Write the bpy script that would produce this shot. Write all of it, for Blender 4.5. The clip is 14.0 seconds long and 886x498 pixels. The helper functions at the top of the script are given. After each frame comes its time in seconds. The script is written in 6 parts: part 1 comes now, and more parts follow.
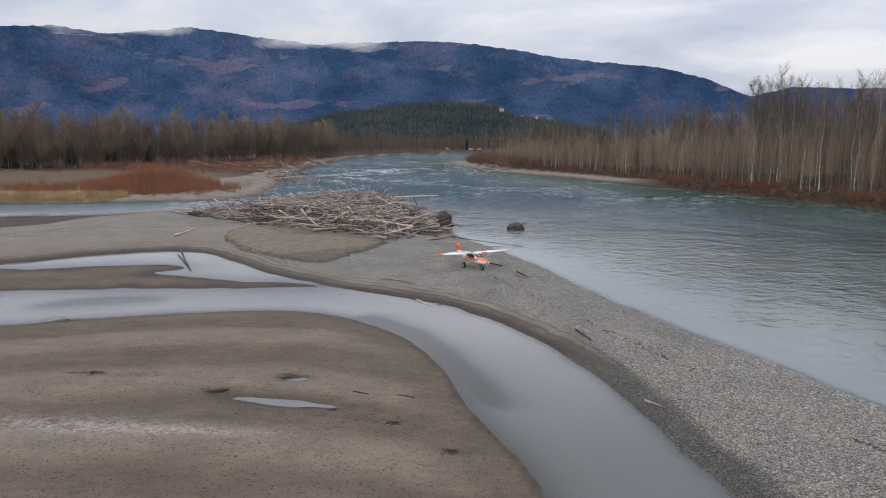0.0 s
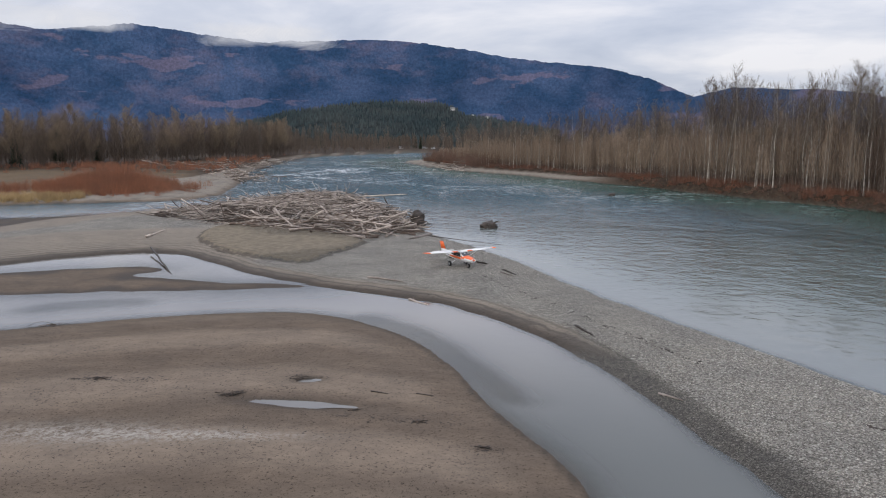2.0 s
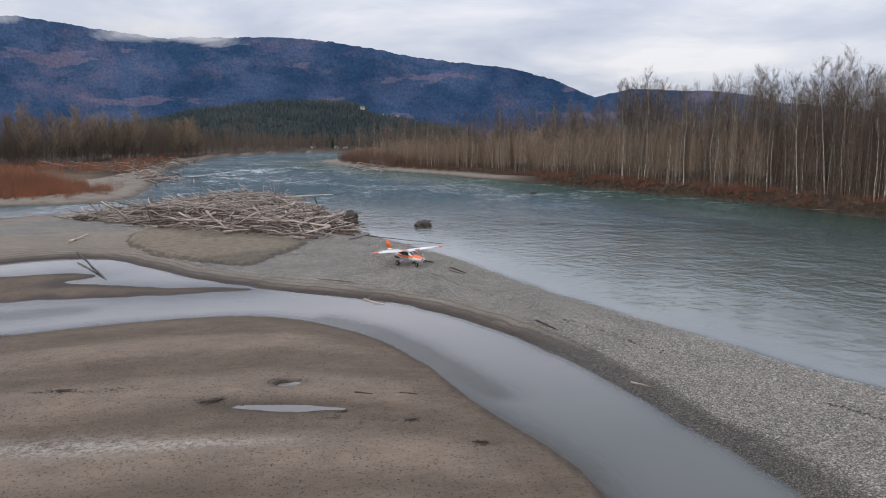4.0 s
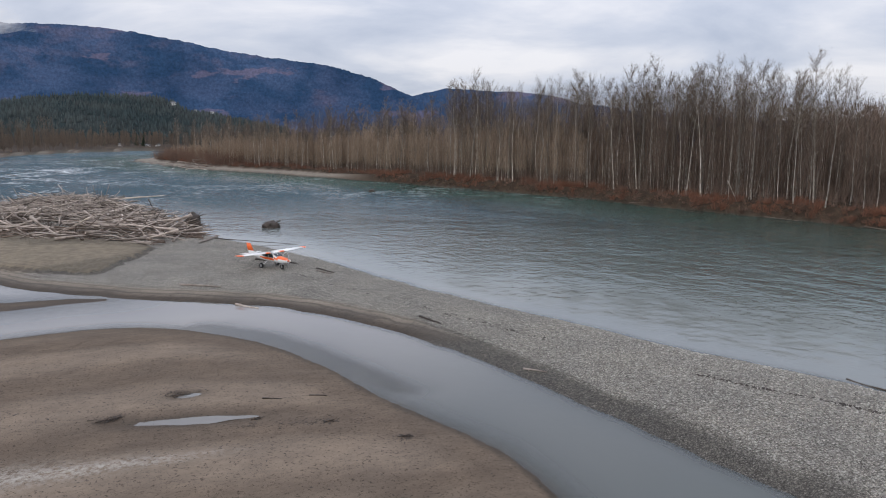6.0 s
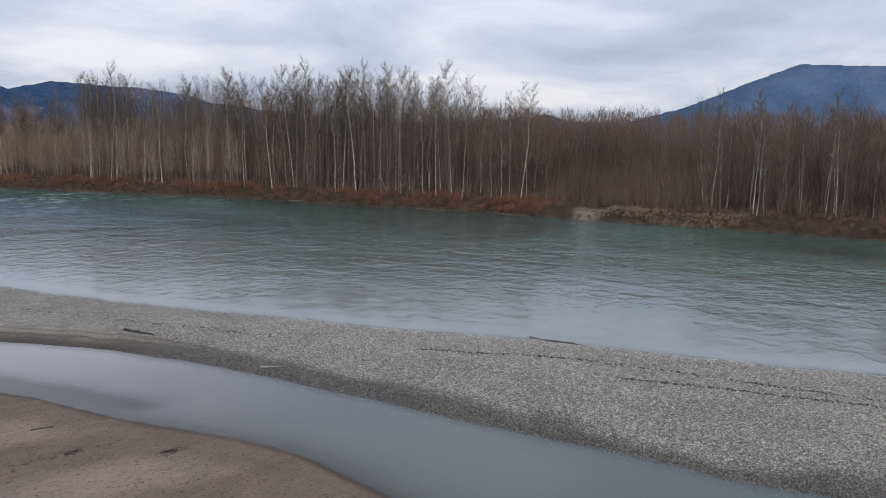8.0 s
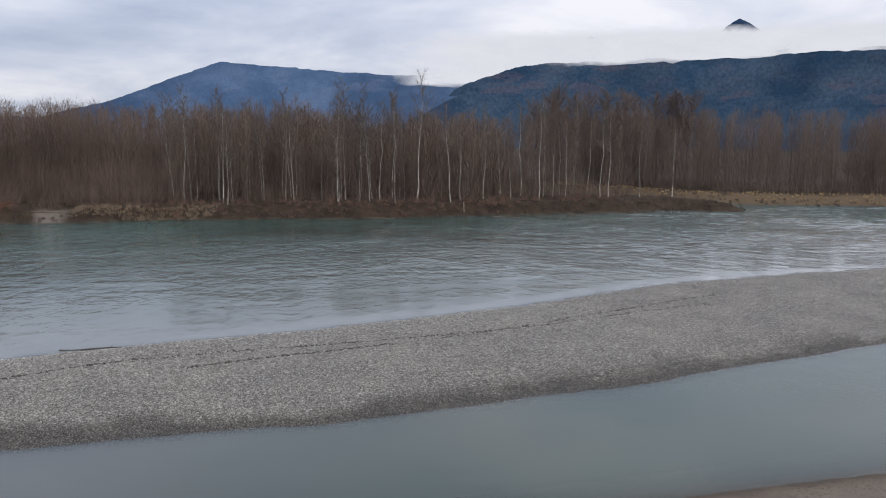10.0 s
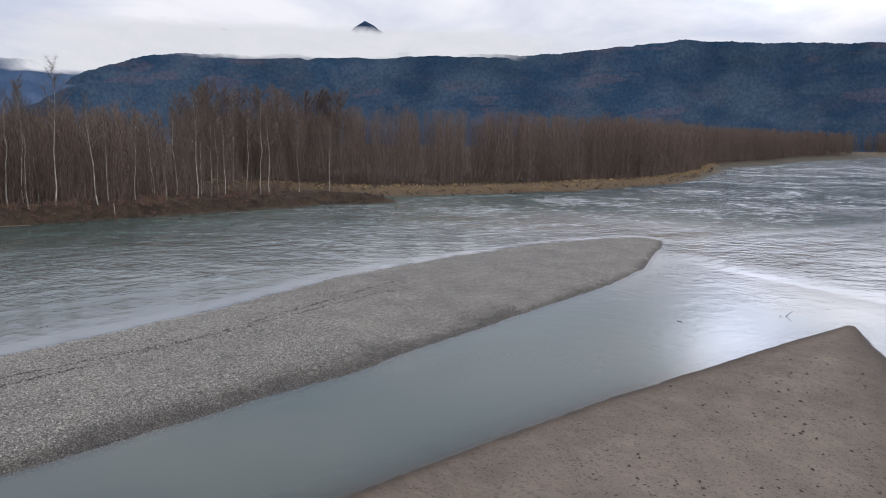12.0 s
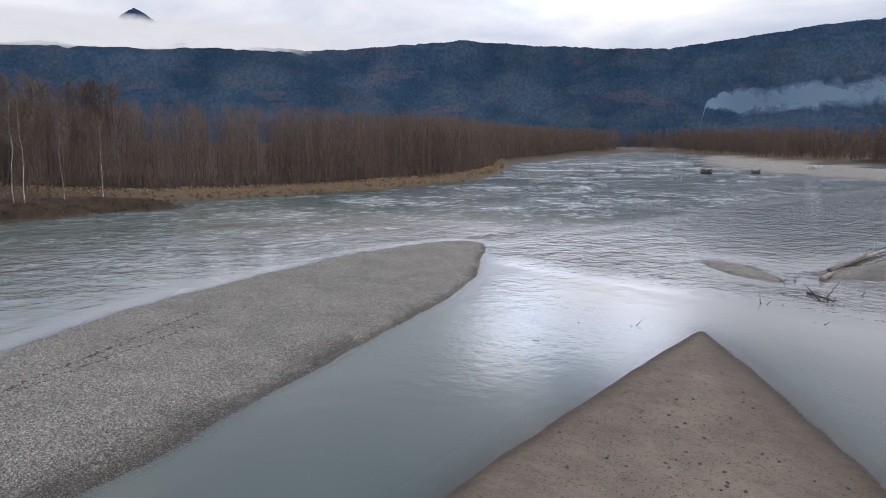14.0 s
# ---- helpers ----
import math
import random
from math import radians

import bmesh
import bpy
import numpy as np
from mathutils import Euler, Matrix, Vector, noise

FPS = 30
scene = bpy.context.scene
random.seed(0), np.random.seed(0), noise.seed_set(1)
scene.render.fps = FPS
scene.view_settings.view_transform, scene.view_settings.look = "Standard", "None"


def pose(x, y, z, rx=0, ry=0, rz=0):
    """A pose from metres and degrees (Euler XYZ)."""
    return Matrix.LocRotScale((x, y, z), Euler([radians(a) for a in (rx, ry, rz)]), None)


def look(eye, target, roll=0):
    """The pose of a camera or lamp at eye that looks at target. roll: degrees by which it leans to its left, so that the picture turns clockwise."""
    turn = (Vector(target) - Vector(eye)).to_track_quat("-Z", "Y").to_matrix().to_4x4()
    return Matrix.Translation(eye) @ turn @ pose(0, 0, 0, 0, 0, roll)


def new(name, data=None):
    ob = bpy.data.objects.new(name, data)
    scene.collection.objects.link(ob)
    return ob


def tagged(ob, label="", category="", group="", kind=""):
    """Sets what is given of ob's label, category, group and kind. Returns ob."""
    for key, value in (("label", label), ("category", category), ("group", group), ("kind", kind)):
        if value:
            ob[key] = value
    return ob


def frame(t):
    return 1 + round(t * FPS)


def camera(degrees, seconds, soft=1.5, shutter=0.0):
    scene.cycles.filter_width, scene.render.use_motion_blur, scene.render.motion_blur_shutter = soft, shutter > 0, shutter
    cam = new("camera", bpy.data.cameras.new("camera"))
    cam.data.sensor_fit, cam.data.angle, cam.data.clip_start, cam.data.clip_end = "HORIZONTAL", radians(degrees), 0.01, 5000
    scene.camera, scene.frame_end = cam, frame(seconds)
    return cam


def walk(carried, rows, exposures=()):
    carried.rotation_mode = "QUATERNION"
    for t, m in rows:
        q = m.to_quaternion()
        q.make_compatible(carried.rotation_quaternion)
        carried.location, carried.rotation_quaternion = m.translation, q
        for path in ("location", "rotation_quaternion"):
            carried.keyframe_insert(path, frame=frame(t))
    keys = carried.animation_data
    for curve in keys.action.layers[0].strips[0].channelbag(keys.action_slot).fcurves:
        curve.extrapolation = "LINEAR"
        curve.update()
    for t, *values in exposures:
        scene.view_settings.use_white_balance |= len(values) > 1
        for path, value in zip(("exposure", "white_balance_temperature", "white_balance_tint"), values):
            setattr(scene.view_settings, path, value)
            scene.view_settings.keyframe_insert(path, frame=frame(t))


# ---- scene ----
cam = camera(62.3, 14.0, soft=1.0)
PATH = [
    (0, (-1.425, 0.254, 18.682), (-1.563, 2.225, 18.375), 0.5),
    (0.5, (-2.507, 0.166, 18.608), (-2.618, 2.139, 18.302), 0.4),
    (1, (-3.694, 0.178, 18.551), (-3.773, 2.153, 18.244), 0.4),
    (1.5, (-4.995, 0.075, 18.595), (-5.037, 2.051, 18.287), 0.5),
    (2, (-6.125, 0.047, 18.56), (-6.128, 2.023, 18.252), 0.5),
    (4.5, (-12.546, -0.158, 18.549), (-12.208, 1.79, 18.241), 0.5),
    (5, (-13.977, -0.118, 18.597), (-13.526, 1.806, 18.289), 0.5),
    (5.5, (-15.508, 0.034, 18.654), (-14.933, 1.925, 18.346), 0.6),
    (6, (-17.043, 0.15, 18.739), (-16.334, 1.995, 18.431), 0.8),
    (6.5, (-18.614, 0.644, 18.695), (-17.744, 2.418, 18.388), 0.9),
    (7, (-20.307, 1.186, 18.595), (-19.265, 2.865, 18.293), 1.0),
    (7.5, (-22.021, 1.662, 18.634), (-20.773, 3.196, 18.334), 1.0),
    (8, (-23.816, 2.463, 18.547), (-22.324, 3.762, 18.252), 0.9),
    (8.5, (-25.61, 3.62, 18.44), (-23.91, 4.633, 18.15), 0.9),
    (9, (-27.245, 4.913, 18.366), (-25.379, 5.571, 18.078), 0.6),
    (11.3, (-31.49, 11.668, 19.086), (-29.636, 10.982, 18.782), 0.5),
    (11.5, (-31.232, 12.068, 19.102), (-29.407, 11.308, 18.798), 0.5),
    (12, (-29.902, 12.598, 19.097), (-28.16, 11.665, 18.794), 0.6),
    (12.5, (-27.653, 12.545, 19.12), (-26.0, 11.462, 18.816), 0.6),
    (13, (-24.804, 11.943, 19.151), (-23.231, 10.747, 18.846), 0.6),
    (13.5, (-21.358, 10.675, 19.218), (-19.865, 9.381, 18.913), 0.6),
    (14, (-17.393, 8.73, 19.345), (-15.982, 7.347, 19.038), 0.6),
]
walk(cam, [(t, look(eye, target, roll)) for t, eye, target, roll in PATH], [(0.0, 0.0, 6610, 11.8), (5.0, 0.0, 6580, 11.8), (7.5, 0.0, 6480, 12), (9.0, 0.0, 6440, 12), (11.3, 0.0, 6500, 13.3), (14.0, 0.0, 6500, 13.3)])

# ---- world, sun ----


def mixcol(nt, fac, a, b, blend="MIX"):
    m = nt.nodes.new("ShaderNodeMix")
    m.data_type, m.blend_type = "RGBA", blend
    for sock, v in ((m.inputs[0], fac), (m.inputs[6], a), (m.inputs[7], b)):
        if isinstance(v, bpy.types.NodeSocket):
            nt.links.new(v, sock)
        elif isinstance(v, tuple):
            sock.default_value = (*v, 1) if len(v) == 3 else v
        else:
            sock.default_value = v
    return m.outputs[2]


def calc(nt, op, a, b=0.0, clamp=False):
    m = nt.nodes.new("ShaderNodeMath")
    m.operation, m.use_clamp = op, clamp
    for sock, v in ((m.inputs[0], a), (m.inputs[1], b)):
        if isinstance(v, bpy.types.NodeSocket):
            nt.links.new(v, sock)
        else:
            sock.default_value = v
    return m.outputs[0]


def ramp(nt, fac, stops):
    r = nt.nodes.new("ShaderNodeValToRGB")
    nt.links.new(fac, r.inputs[0])
    e = r.color_ramp.elements
    while len(e) < len(stops):
        e.new(0.5)
    for el, (p, c) in zip(e, stops):
        el.position = p
        el.color = (c, c, c, 1) if isinstance(c, (int, float)) else (*c, 1)
    return r.outputs[0]


def noisy(nt, vec, scale, detail=4.0, rough=0.55, distort=0.0):
    n = nt.nodes.new("ShaderNodeTexNoise")
    n.inputs["Scale"].default_value, n.inputs["Detail"].default_value = scale, detail
    n.inputs["Roughness"].default_value, n.inputs["Distortion"].default_value = rough, distort
    if vec is not None:
        nt.links.new(vec, n.inputs["Vector"])
    return n.outputs[0]


def mapped(nt, vec, scale=(1, 1, 1), turn=0.0):
    m = nt.nodes.new("ShaderNodeMapping")
    m.inputs["Scale"].default_value = scale
    m.inputs["Rotation"].default_value = (0, 0, turn)
    nt.links.new(vec, m.inputs["Vector"])
    return m.outputs[0]


SUN_EL, SUN_ROT = radians(38), radians(222)
world = bpy.data.worlds.new("overcast")
scene.world = world
world.use_nodes = True
wt = world.node_tree
wt.nodes.clear()
sky = wt.nodes.new("ShaderNodeTexSky")
sky.sky_type, sky.sun_disc, sky.sun_elevation, sky.sun_rotation = "NISHITA", False, SUN_EL, SUN_ROT
coord = wt.nodes.new("ShaderNodeTexCoord").outputs["Generated"]
sep = wt.nodes.new("ShaderNodeSeparateXYZ")
wt.links.new(coord, sep.inputs[0])
flat = calc(wt, "ADD", calc(wt, "MAXIMUM", sep.outputs[2], 0.0), 0.16)
plane_uv = wt.nodes.new("ShaderNodeCombineXYZ")
wt.links.new(calc(wt, "DIVIDE", sep.outputs[0], flat), plane_uv.inputs[0])
wt.links.new(calc(wt, "DIVIDE", sep.outputs[1], flat), plane_uv.inputs[1])
puffs = noisy(wt, plane_uv.outputs[0], 0.9, 7.0, 0.55, 0.35)
sheets = noisy(wt, mapped(wt, plane_uv.outputs[0], (1, 1, 1)), 0.28, 3.0, 0.5, 0.2)
mixed = calc(wt, "ADD", calc(wt, "MULTIPLY", puffs, 0.55), calc(wt, "MULTIPLY", sheets, 0.45))
clouds = ramp(wt, mixed, ((0.39, (0.435, 0.5, 0.635)), (0.49, (0.61, 0.662, 0.775)), (0.6, (0.89, 0.9, 0.945))))
dim = mixcol(wt, 1.0, sky.outputs[0], (0.1, 0.1, 0.1), "MULTIPLY")
back = wt.nodes.new("ShaderNodeBackground")
# an overcast sky is brighter overhead than at its rim
lift = calc(wt, "ADD", calc(wt, "MULTIPLY", calc(wt, "MAXIMUM", sep.outputs[2], 0.0), 1.15), 0.9)
lift_col = wt.nodes.new("ShaderNodeCombineColor")
# the cloud is thinner, and brighter, towards the hidden sun
glowdir = wt.nodes.new("ShaderNodeVectorMath")
glowdir.operation = "DOT_PRODUCT"
wt.links.new(coord, glowdir.inputs[0])
glowdir.inputs[1].default_value = (math.sin(radians(140)) * 0.951, math.cos(radians(140)) * 0.951, 0.309)
near_sun = calc(wt, "POWER", calc(wt, "MAXIMUM", glowdir.outputs["Value"], 0.0), 9.0)
lift = calc(wt, "MULTIPLY", lift, calc(wt, "ADD", calc(wt, "MULTIPLY", near_sun, 0.04), 0.97))
for bearing, height, sharp, gain in ((141, 0.26, 420.0, 6.5), (150, 0.27, 420.0, 5.5)):
    thin = wt.nodes.new("ShaderNodeVectorMath")
    thin.operation = "DOT_PRODUCT"
    wt.links.new(coord, thin.inputs[0])
    flat_share = math.sqrt(1 - height * height)
    thin.inputs[1].default_value = (math.sin(radians(bearing)) * flat_share, math.cos(radians(bearing)) * flat_share, height)
    gap_light = calc(wt, "POWER", calc(wt, "MAXIMUM", thin.outputs["Value"], 0.0), sharp)
    lift = calc(wt, "MULTIPLY", lift, calc(wt, "ADD", calc(wt, "MULTIPLY", gap_light, calc(wt, "MULTIPLY", puffs, gain)), 1.0))
for k in range(3):
    wt.links.new(lift, lift_col.inputs[k])
wt.links.new(mixcol(wt, 1.0, mixcol(wt, 0.92, dim, clouds), lift_col.outputs[0], "MULTIPLY"), back.inputs[0])
back.inputs[1].default_value = 1.0
wout = wt.nodes.new("ShaderNodeOutputWorld")
wt.links.new(back.outputs[0], wout.inputs[0])

sun_data = bpy.data.lights.new("sun", "SUN")
sun_data.energy, sun_data.angle, sun_data.color = 0.8, radians(50), (1.0, 0.92, 0.8)
sun = new("sun", sun_data)
sun.matrix_world = look((300 * math.sin(SUN_ROT), 300 * math.cos(SUN_ROT), 300 * math.tan(SUN_EL)), (0, 0, 0))


# ---- materials ----
def material(name):
    m = bpy.data.materials.new(name)
    m.use_nodes = True
    nt = m.node_tree
    nt.nodes.clear()
    out = nt.nodes.new("ShaderNodeOutputMaterial")
    b = nt.nodes.new("ShaderNodeBsdfPrincipled")
    nt.links.new(b.outputs[0], out.inputs[0])
    return m, nt, b, out


def put(nt, v, sock):
    if isinstance(v, bpy.types.NodeSocket):
        nt.links.new(v, sock)
    else:
        sock.default_value = (*v, 1) if isinstance(v, tuple) and len(v) == 3 else v


def bumped(nt, b, height, strength=0.5, distance=0.05):
    n = nt.nodes.new("ShaderNodeBump")
    n.inputs["Strength"].default_value, n.inputs["Distance"].default_value = strength, distance
    put(nt, height, n.inputs["Height"])
    nt.links.new(n.outputs[0], b.inputs["Normal"])


def where(nt):
    return nt.nodes.new("ShaderNodeNewGeometry").outputs["Position"]


def attr(nt, name):
    a = nt.nodes.new("ShaderNodeAttribute")
    a.attribute_name = name
    return a.outputs["Fac"]


def plain(name, a, b_col, scale=8.0, rough=0.6, metal=0.0, bump=0.2, fine=60.0, vary=0.25, dist=0.01, spec=0.4):
    """Two tones over coarse noise, fine grain, bump, and a change from piece to piece."""
    m, nt, b, _ = material(name)
    p = where(nt)
    coarse = ramp(nt, noisy(nt, p, scale, 5.0), ((0.3, 0.0), (0.7, 1.0)))
    col = mixcol(nt, coarse, a, b_col)
    grain = noisy(nt, p, fine, 3.0)
    col = mixcol(nt, 0.5, col, mixcol(nt, grain, (0.5, 0.5, 0.5), (1, 1, 1)), "MULTIPLY")
    info = nt.nodes.new("ShaderNodeObjectInfo").outputs["Random"]
    isle = nt.nodes.new("ShaderNodeNewGeometry").outputs["Random Per Island"]
    rnd = calc(nt, "FRACT", calc(nt, "ADD", info, isle))
    tone = calc(nt, "ADD", calc(nt, "MULTIPLY", rnd, 2 * vary), 1.15 - vary)
    grey = nt.nodes.new("ShaderNodeCombineColor")
    for k in range(3):
        nt.links.new(tone, grey.inputs[k])
    col = mixcol(nt, 1.0, col, grey.outputs[0], "MULTIPLY")
    put(nt, col, b.inputs["Base Color"])
    b.inputs["Roughness"].default_value, b.inputs["Metallic"].default_value = rough, metal
    b.inputs["Specular IOR Level"].default_value = spec
    if bump:
        bumped(nt, b, grain, bump, dist)
    return m


def ground_material():
    m, nt, b, _ = material("river_ground")
    p = where(nt)
    # gravel: stones of mixed grey, at two sizes
    stones = None
    for sc, share in ((11.5, 0.0), (6.2, 0.3), (21.0, 0.3)):
        v = nt.nodes.new("ShaderNodeTexVoronoi")
        v.inputs["Scale"].default_value = sc
        nt.links.new(p, v.inputs["Vector"])
        bw = nt.nodes.new("ShaderNodeSeparateColor")
        nt.links.new(v.outputs["Color"], bw.inputs[0])
        edge = ramp(nt, v.outputs["Distance"], ((0.25, 1.0), (0.72, 0.24)))
        tone = ramp(nt, bw.outputs[0], ((0.0, (0.1, 0.093, 0.085)), (0.4, (0.32, 0.307, 0.287)), (0.74, (0.56, 0.538, 0.503)), (1.0, (1.0, 0.97, 0.93))))
        g = mixcol(nt, 1.0, tone, edge, "MULTIPLY")
        h = calc(nt, "SUBTRACT", 1.0, v.outputs["Distance"])
        stones = (g, h) if stones is None else (mixcol(nt, share, stones[0], g), calc(nt, "ADD", stones[1], h))
    gravel = mixcol(nt, 0.5, stones[0], mixcol(nt, ramp(nt, noisy(nt, p, 0.22, 4.0), ((0.35, 0.0), (0.65, 1.0))), (1.09, 1.04, 0.94), (1.66, 1.56, 1.36)), "MULTIPLY")
    # silt: pale crests and darker, damper swales
    drift = noisy(nt, mapped(nt, p, (0.16, 0.4, 1), 0.3), 1.0, 6.0, 0.6, 0.5)
    crest = calc(nt, "ADD", calc(nt, "MULTIPLY", attr(nt, "crest"), 0.75), calc(nt, "MULTIPLY", drift, 0.45))
    silt = mixcol(nt, ramp(nt, crest, ((0.15, 0.0), (0.85, 1.0))), (0.097, 0.072, 0.053), (0.212, 0.168, 0.13))
    silt = mixcol(nt, attr(nt, "dry"), silt, (0.24, 0.21, 0.174))
    silt = mixcol(nt, 1.0, silt, mixcol(nt, ramp(nt, noisy(nt, p, 0.2, 4.0, 0.55, 0.3), ((0.36, 0.0), (0.64, 1.0))), (0.92, 0.92, 0.93), (1.07, 1.06, 1.05)), "MULTIPLY")
    silt = mixcol(nt, 0.55, silt, mixcol(nt, ramp(nt, noisy(nt, mapped(nt, p, (0.7, 1.3, 1)), 1.1, 7.0, 0.72, 0.4), ((0.33, 0.0), (0.67, 1.0))), (0.72, 0.72, 0.72), (1.22, 1.2, 1.17)), "MULTIPLY")
    specks = ramp(nt, noisy(nt, p, 5.0, 5.0, 0.75), ((0.35, 0.3), (0.45, 1.0)))
    silt = mixcol(nt, 1.0, silt, specks, "MULTIPLY")
    silt = mixcol(nt, 0.5, silt, mixcol(nt, noisy(nt, p, 11.0, 5.0, 0.8), (0.45, 0.45, 0.45), (1.45, 1.45, 1.45)), "MULTIPLY")
    pale = ramp(nt, noisy(nt, p, 2.6, 7.0, 0.8), ((0.42, 0.0), (0.58, 1.0)))
    silt = mixcol(nt, calc(nt, "MULTIPLY", attr(nt, "pale"), pale), silt, (0.36, 0.33, 0.29))
    # grown-over soil with dead grass and bare earth
    soil = mixcol(nt, ramp(nt, noisy(nt, p, 0.4, 6.0, 0.65), ((0.35, 0.0), (0.65, 1.0))), (0.028, 0.019, 0.013), (0.066, 0.045, 0.029))
    soil = mixcol(nt, 0.6, soil, mixcol(nt, noisy(nt, p, 7.0, 4.0, 0.7), (0.4, 0.4, 0.4), (1.4, 1.4, 1.4)), "MULTIPLY")
    straw = mixcol(nt, noisy(nt, p, 3.0, 5.0, 0.7), (0.1, 0.071, 0.045), (0.205, 0.146, 0.09))
    soil = mixcol(nt, attr(nt, "straw"), soil, straw)
    col = mixcol(nt, attr(nt, "gravel"), silt, gravel)
    col = mixcol(nt, attr(nt, "soil"), col, soil)
    crust = calc(nt, "ADD", attr(nt, "crust"), calc(nt, "MULTIPLY", calc(nt, "SUBTRACT", noisy(nt, p, 0.7, 5.0, 0.65), 0.5), 2.2))
    overgrown = ramp(nt, calc(nt, "ADD", crust, 0.4), ((0.3, 0.0), (0.6, 1.0)))
    moss = mixcol(nt, ramp(nt, noisy(nt, p, 0.9, 6.0, 0.7), ((0.4, 0.0), (0.6, 1.0))), (0.135, 0.11, 0.08), (0.215, 0.178, 0.125))
    col = mixcol(nt, calc(nt, "MULTIPLY", overgrown, 0.8), col, moss)
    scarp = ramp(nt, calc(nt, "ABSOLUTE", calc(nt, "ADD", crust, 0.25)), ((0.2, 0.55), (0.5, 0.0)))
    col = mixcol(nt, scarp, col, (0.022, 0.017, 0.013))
    wave = calc(nt, "SINE", calc(nt, "ADD", calc(nt, "MULTIPLY", attr(nt, "shore"), 6.5), calc(nt, "MULTIPLY", noisy(nt, p, 0.25, 4.0), 9.0)))
    strand = calc(nt, "MULTIPLY", ramp(nt, wave, ((0.0, 0.0), (1.0, 0.6))), attr(nt, "lined"))
    wet = calc(nt, "ADD", attr(nt, "wet"), strand, True)
    col = mixcol(nt, calc(nt, "MULTIPLY", wet, 0.75), col, mixcol(nt, 1.0, col, (0.2, 0.19, 0.175), "MULTIPLY"))
    # algae and silt on the bed
    col = mixcol(nt, attr(nt, "bed"), col, (0.06, 0.07, 0.058))
    put(nt, col, b.inputs["Base Color"])
    put(nt, calc(nt, "SUBTRACT", 0.85, calc(nt, "MULTIPLY", wet, 0.2)), b.inputs["Roughness"])
    put(nt, calc(nt, "ADD", calc(nt, "MULTIPLY", wet, 0.08), 0.12), b.inputs["Specular IOR Level"])
    rough_h = calc(nt, "ADD", calc(nt, "MULTIPLY", stones[1], calc(nt, "MULTIPLY", attr(nt, "gravel"), 1.0)), calc(nt, "MULTIPLY", noisy(nt, p, 9.0, 5.0, 0.7), 0.25))
    bumped(nt, b, rough_h, 0.9, 0.12)
    return m


def split_y(nt, vec):
    n = nt.nodes.new("ShaderNodeSeparateXYZ")
    nt.links.new(vec, n.inputs[0])
    return n.outputs[1]


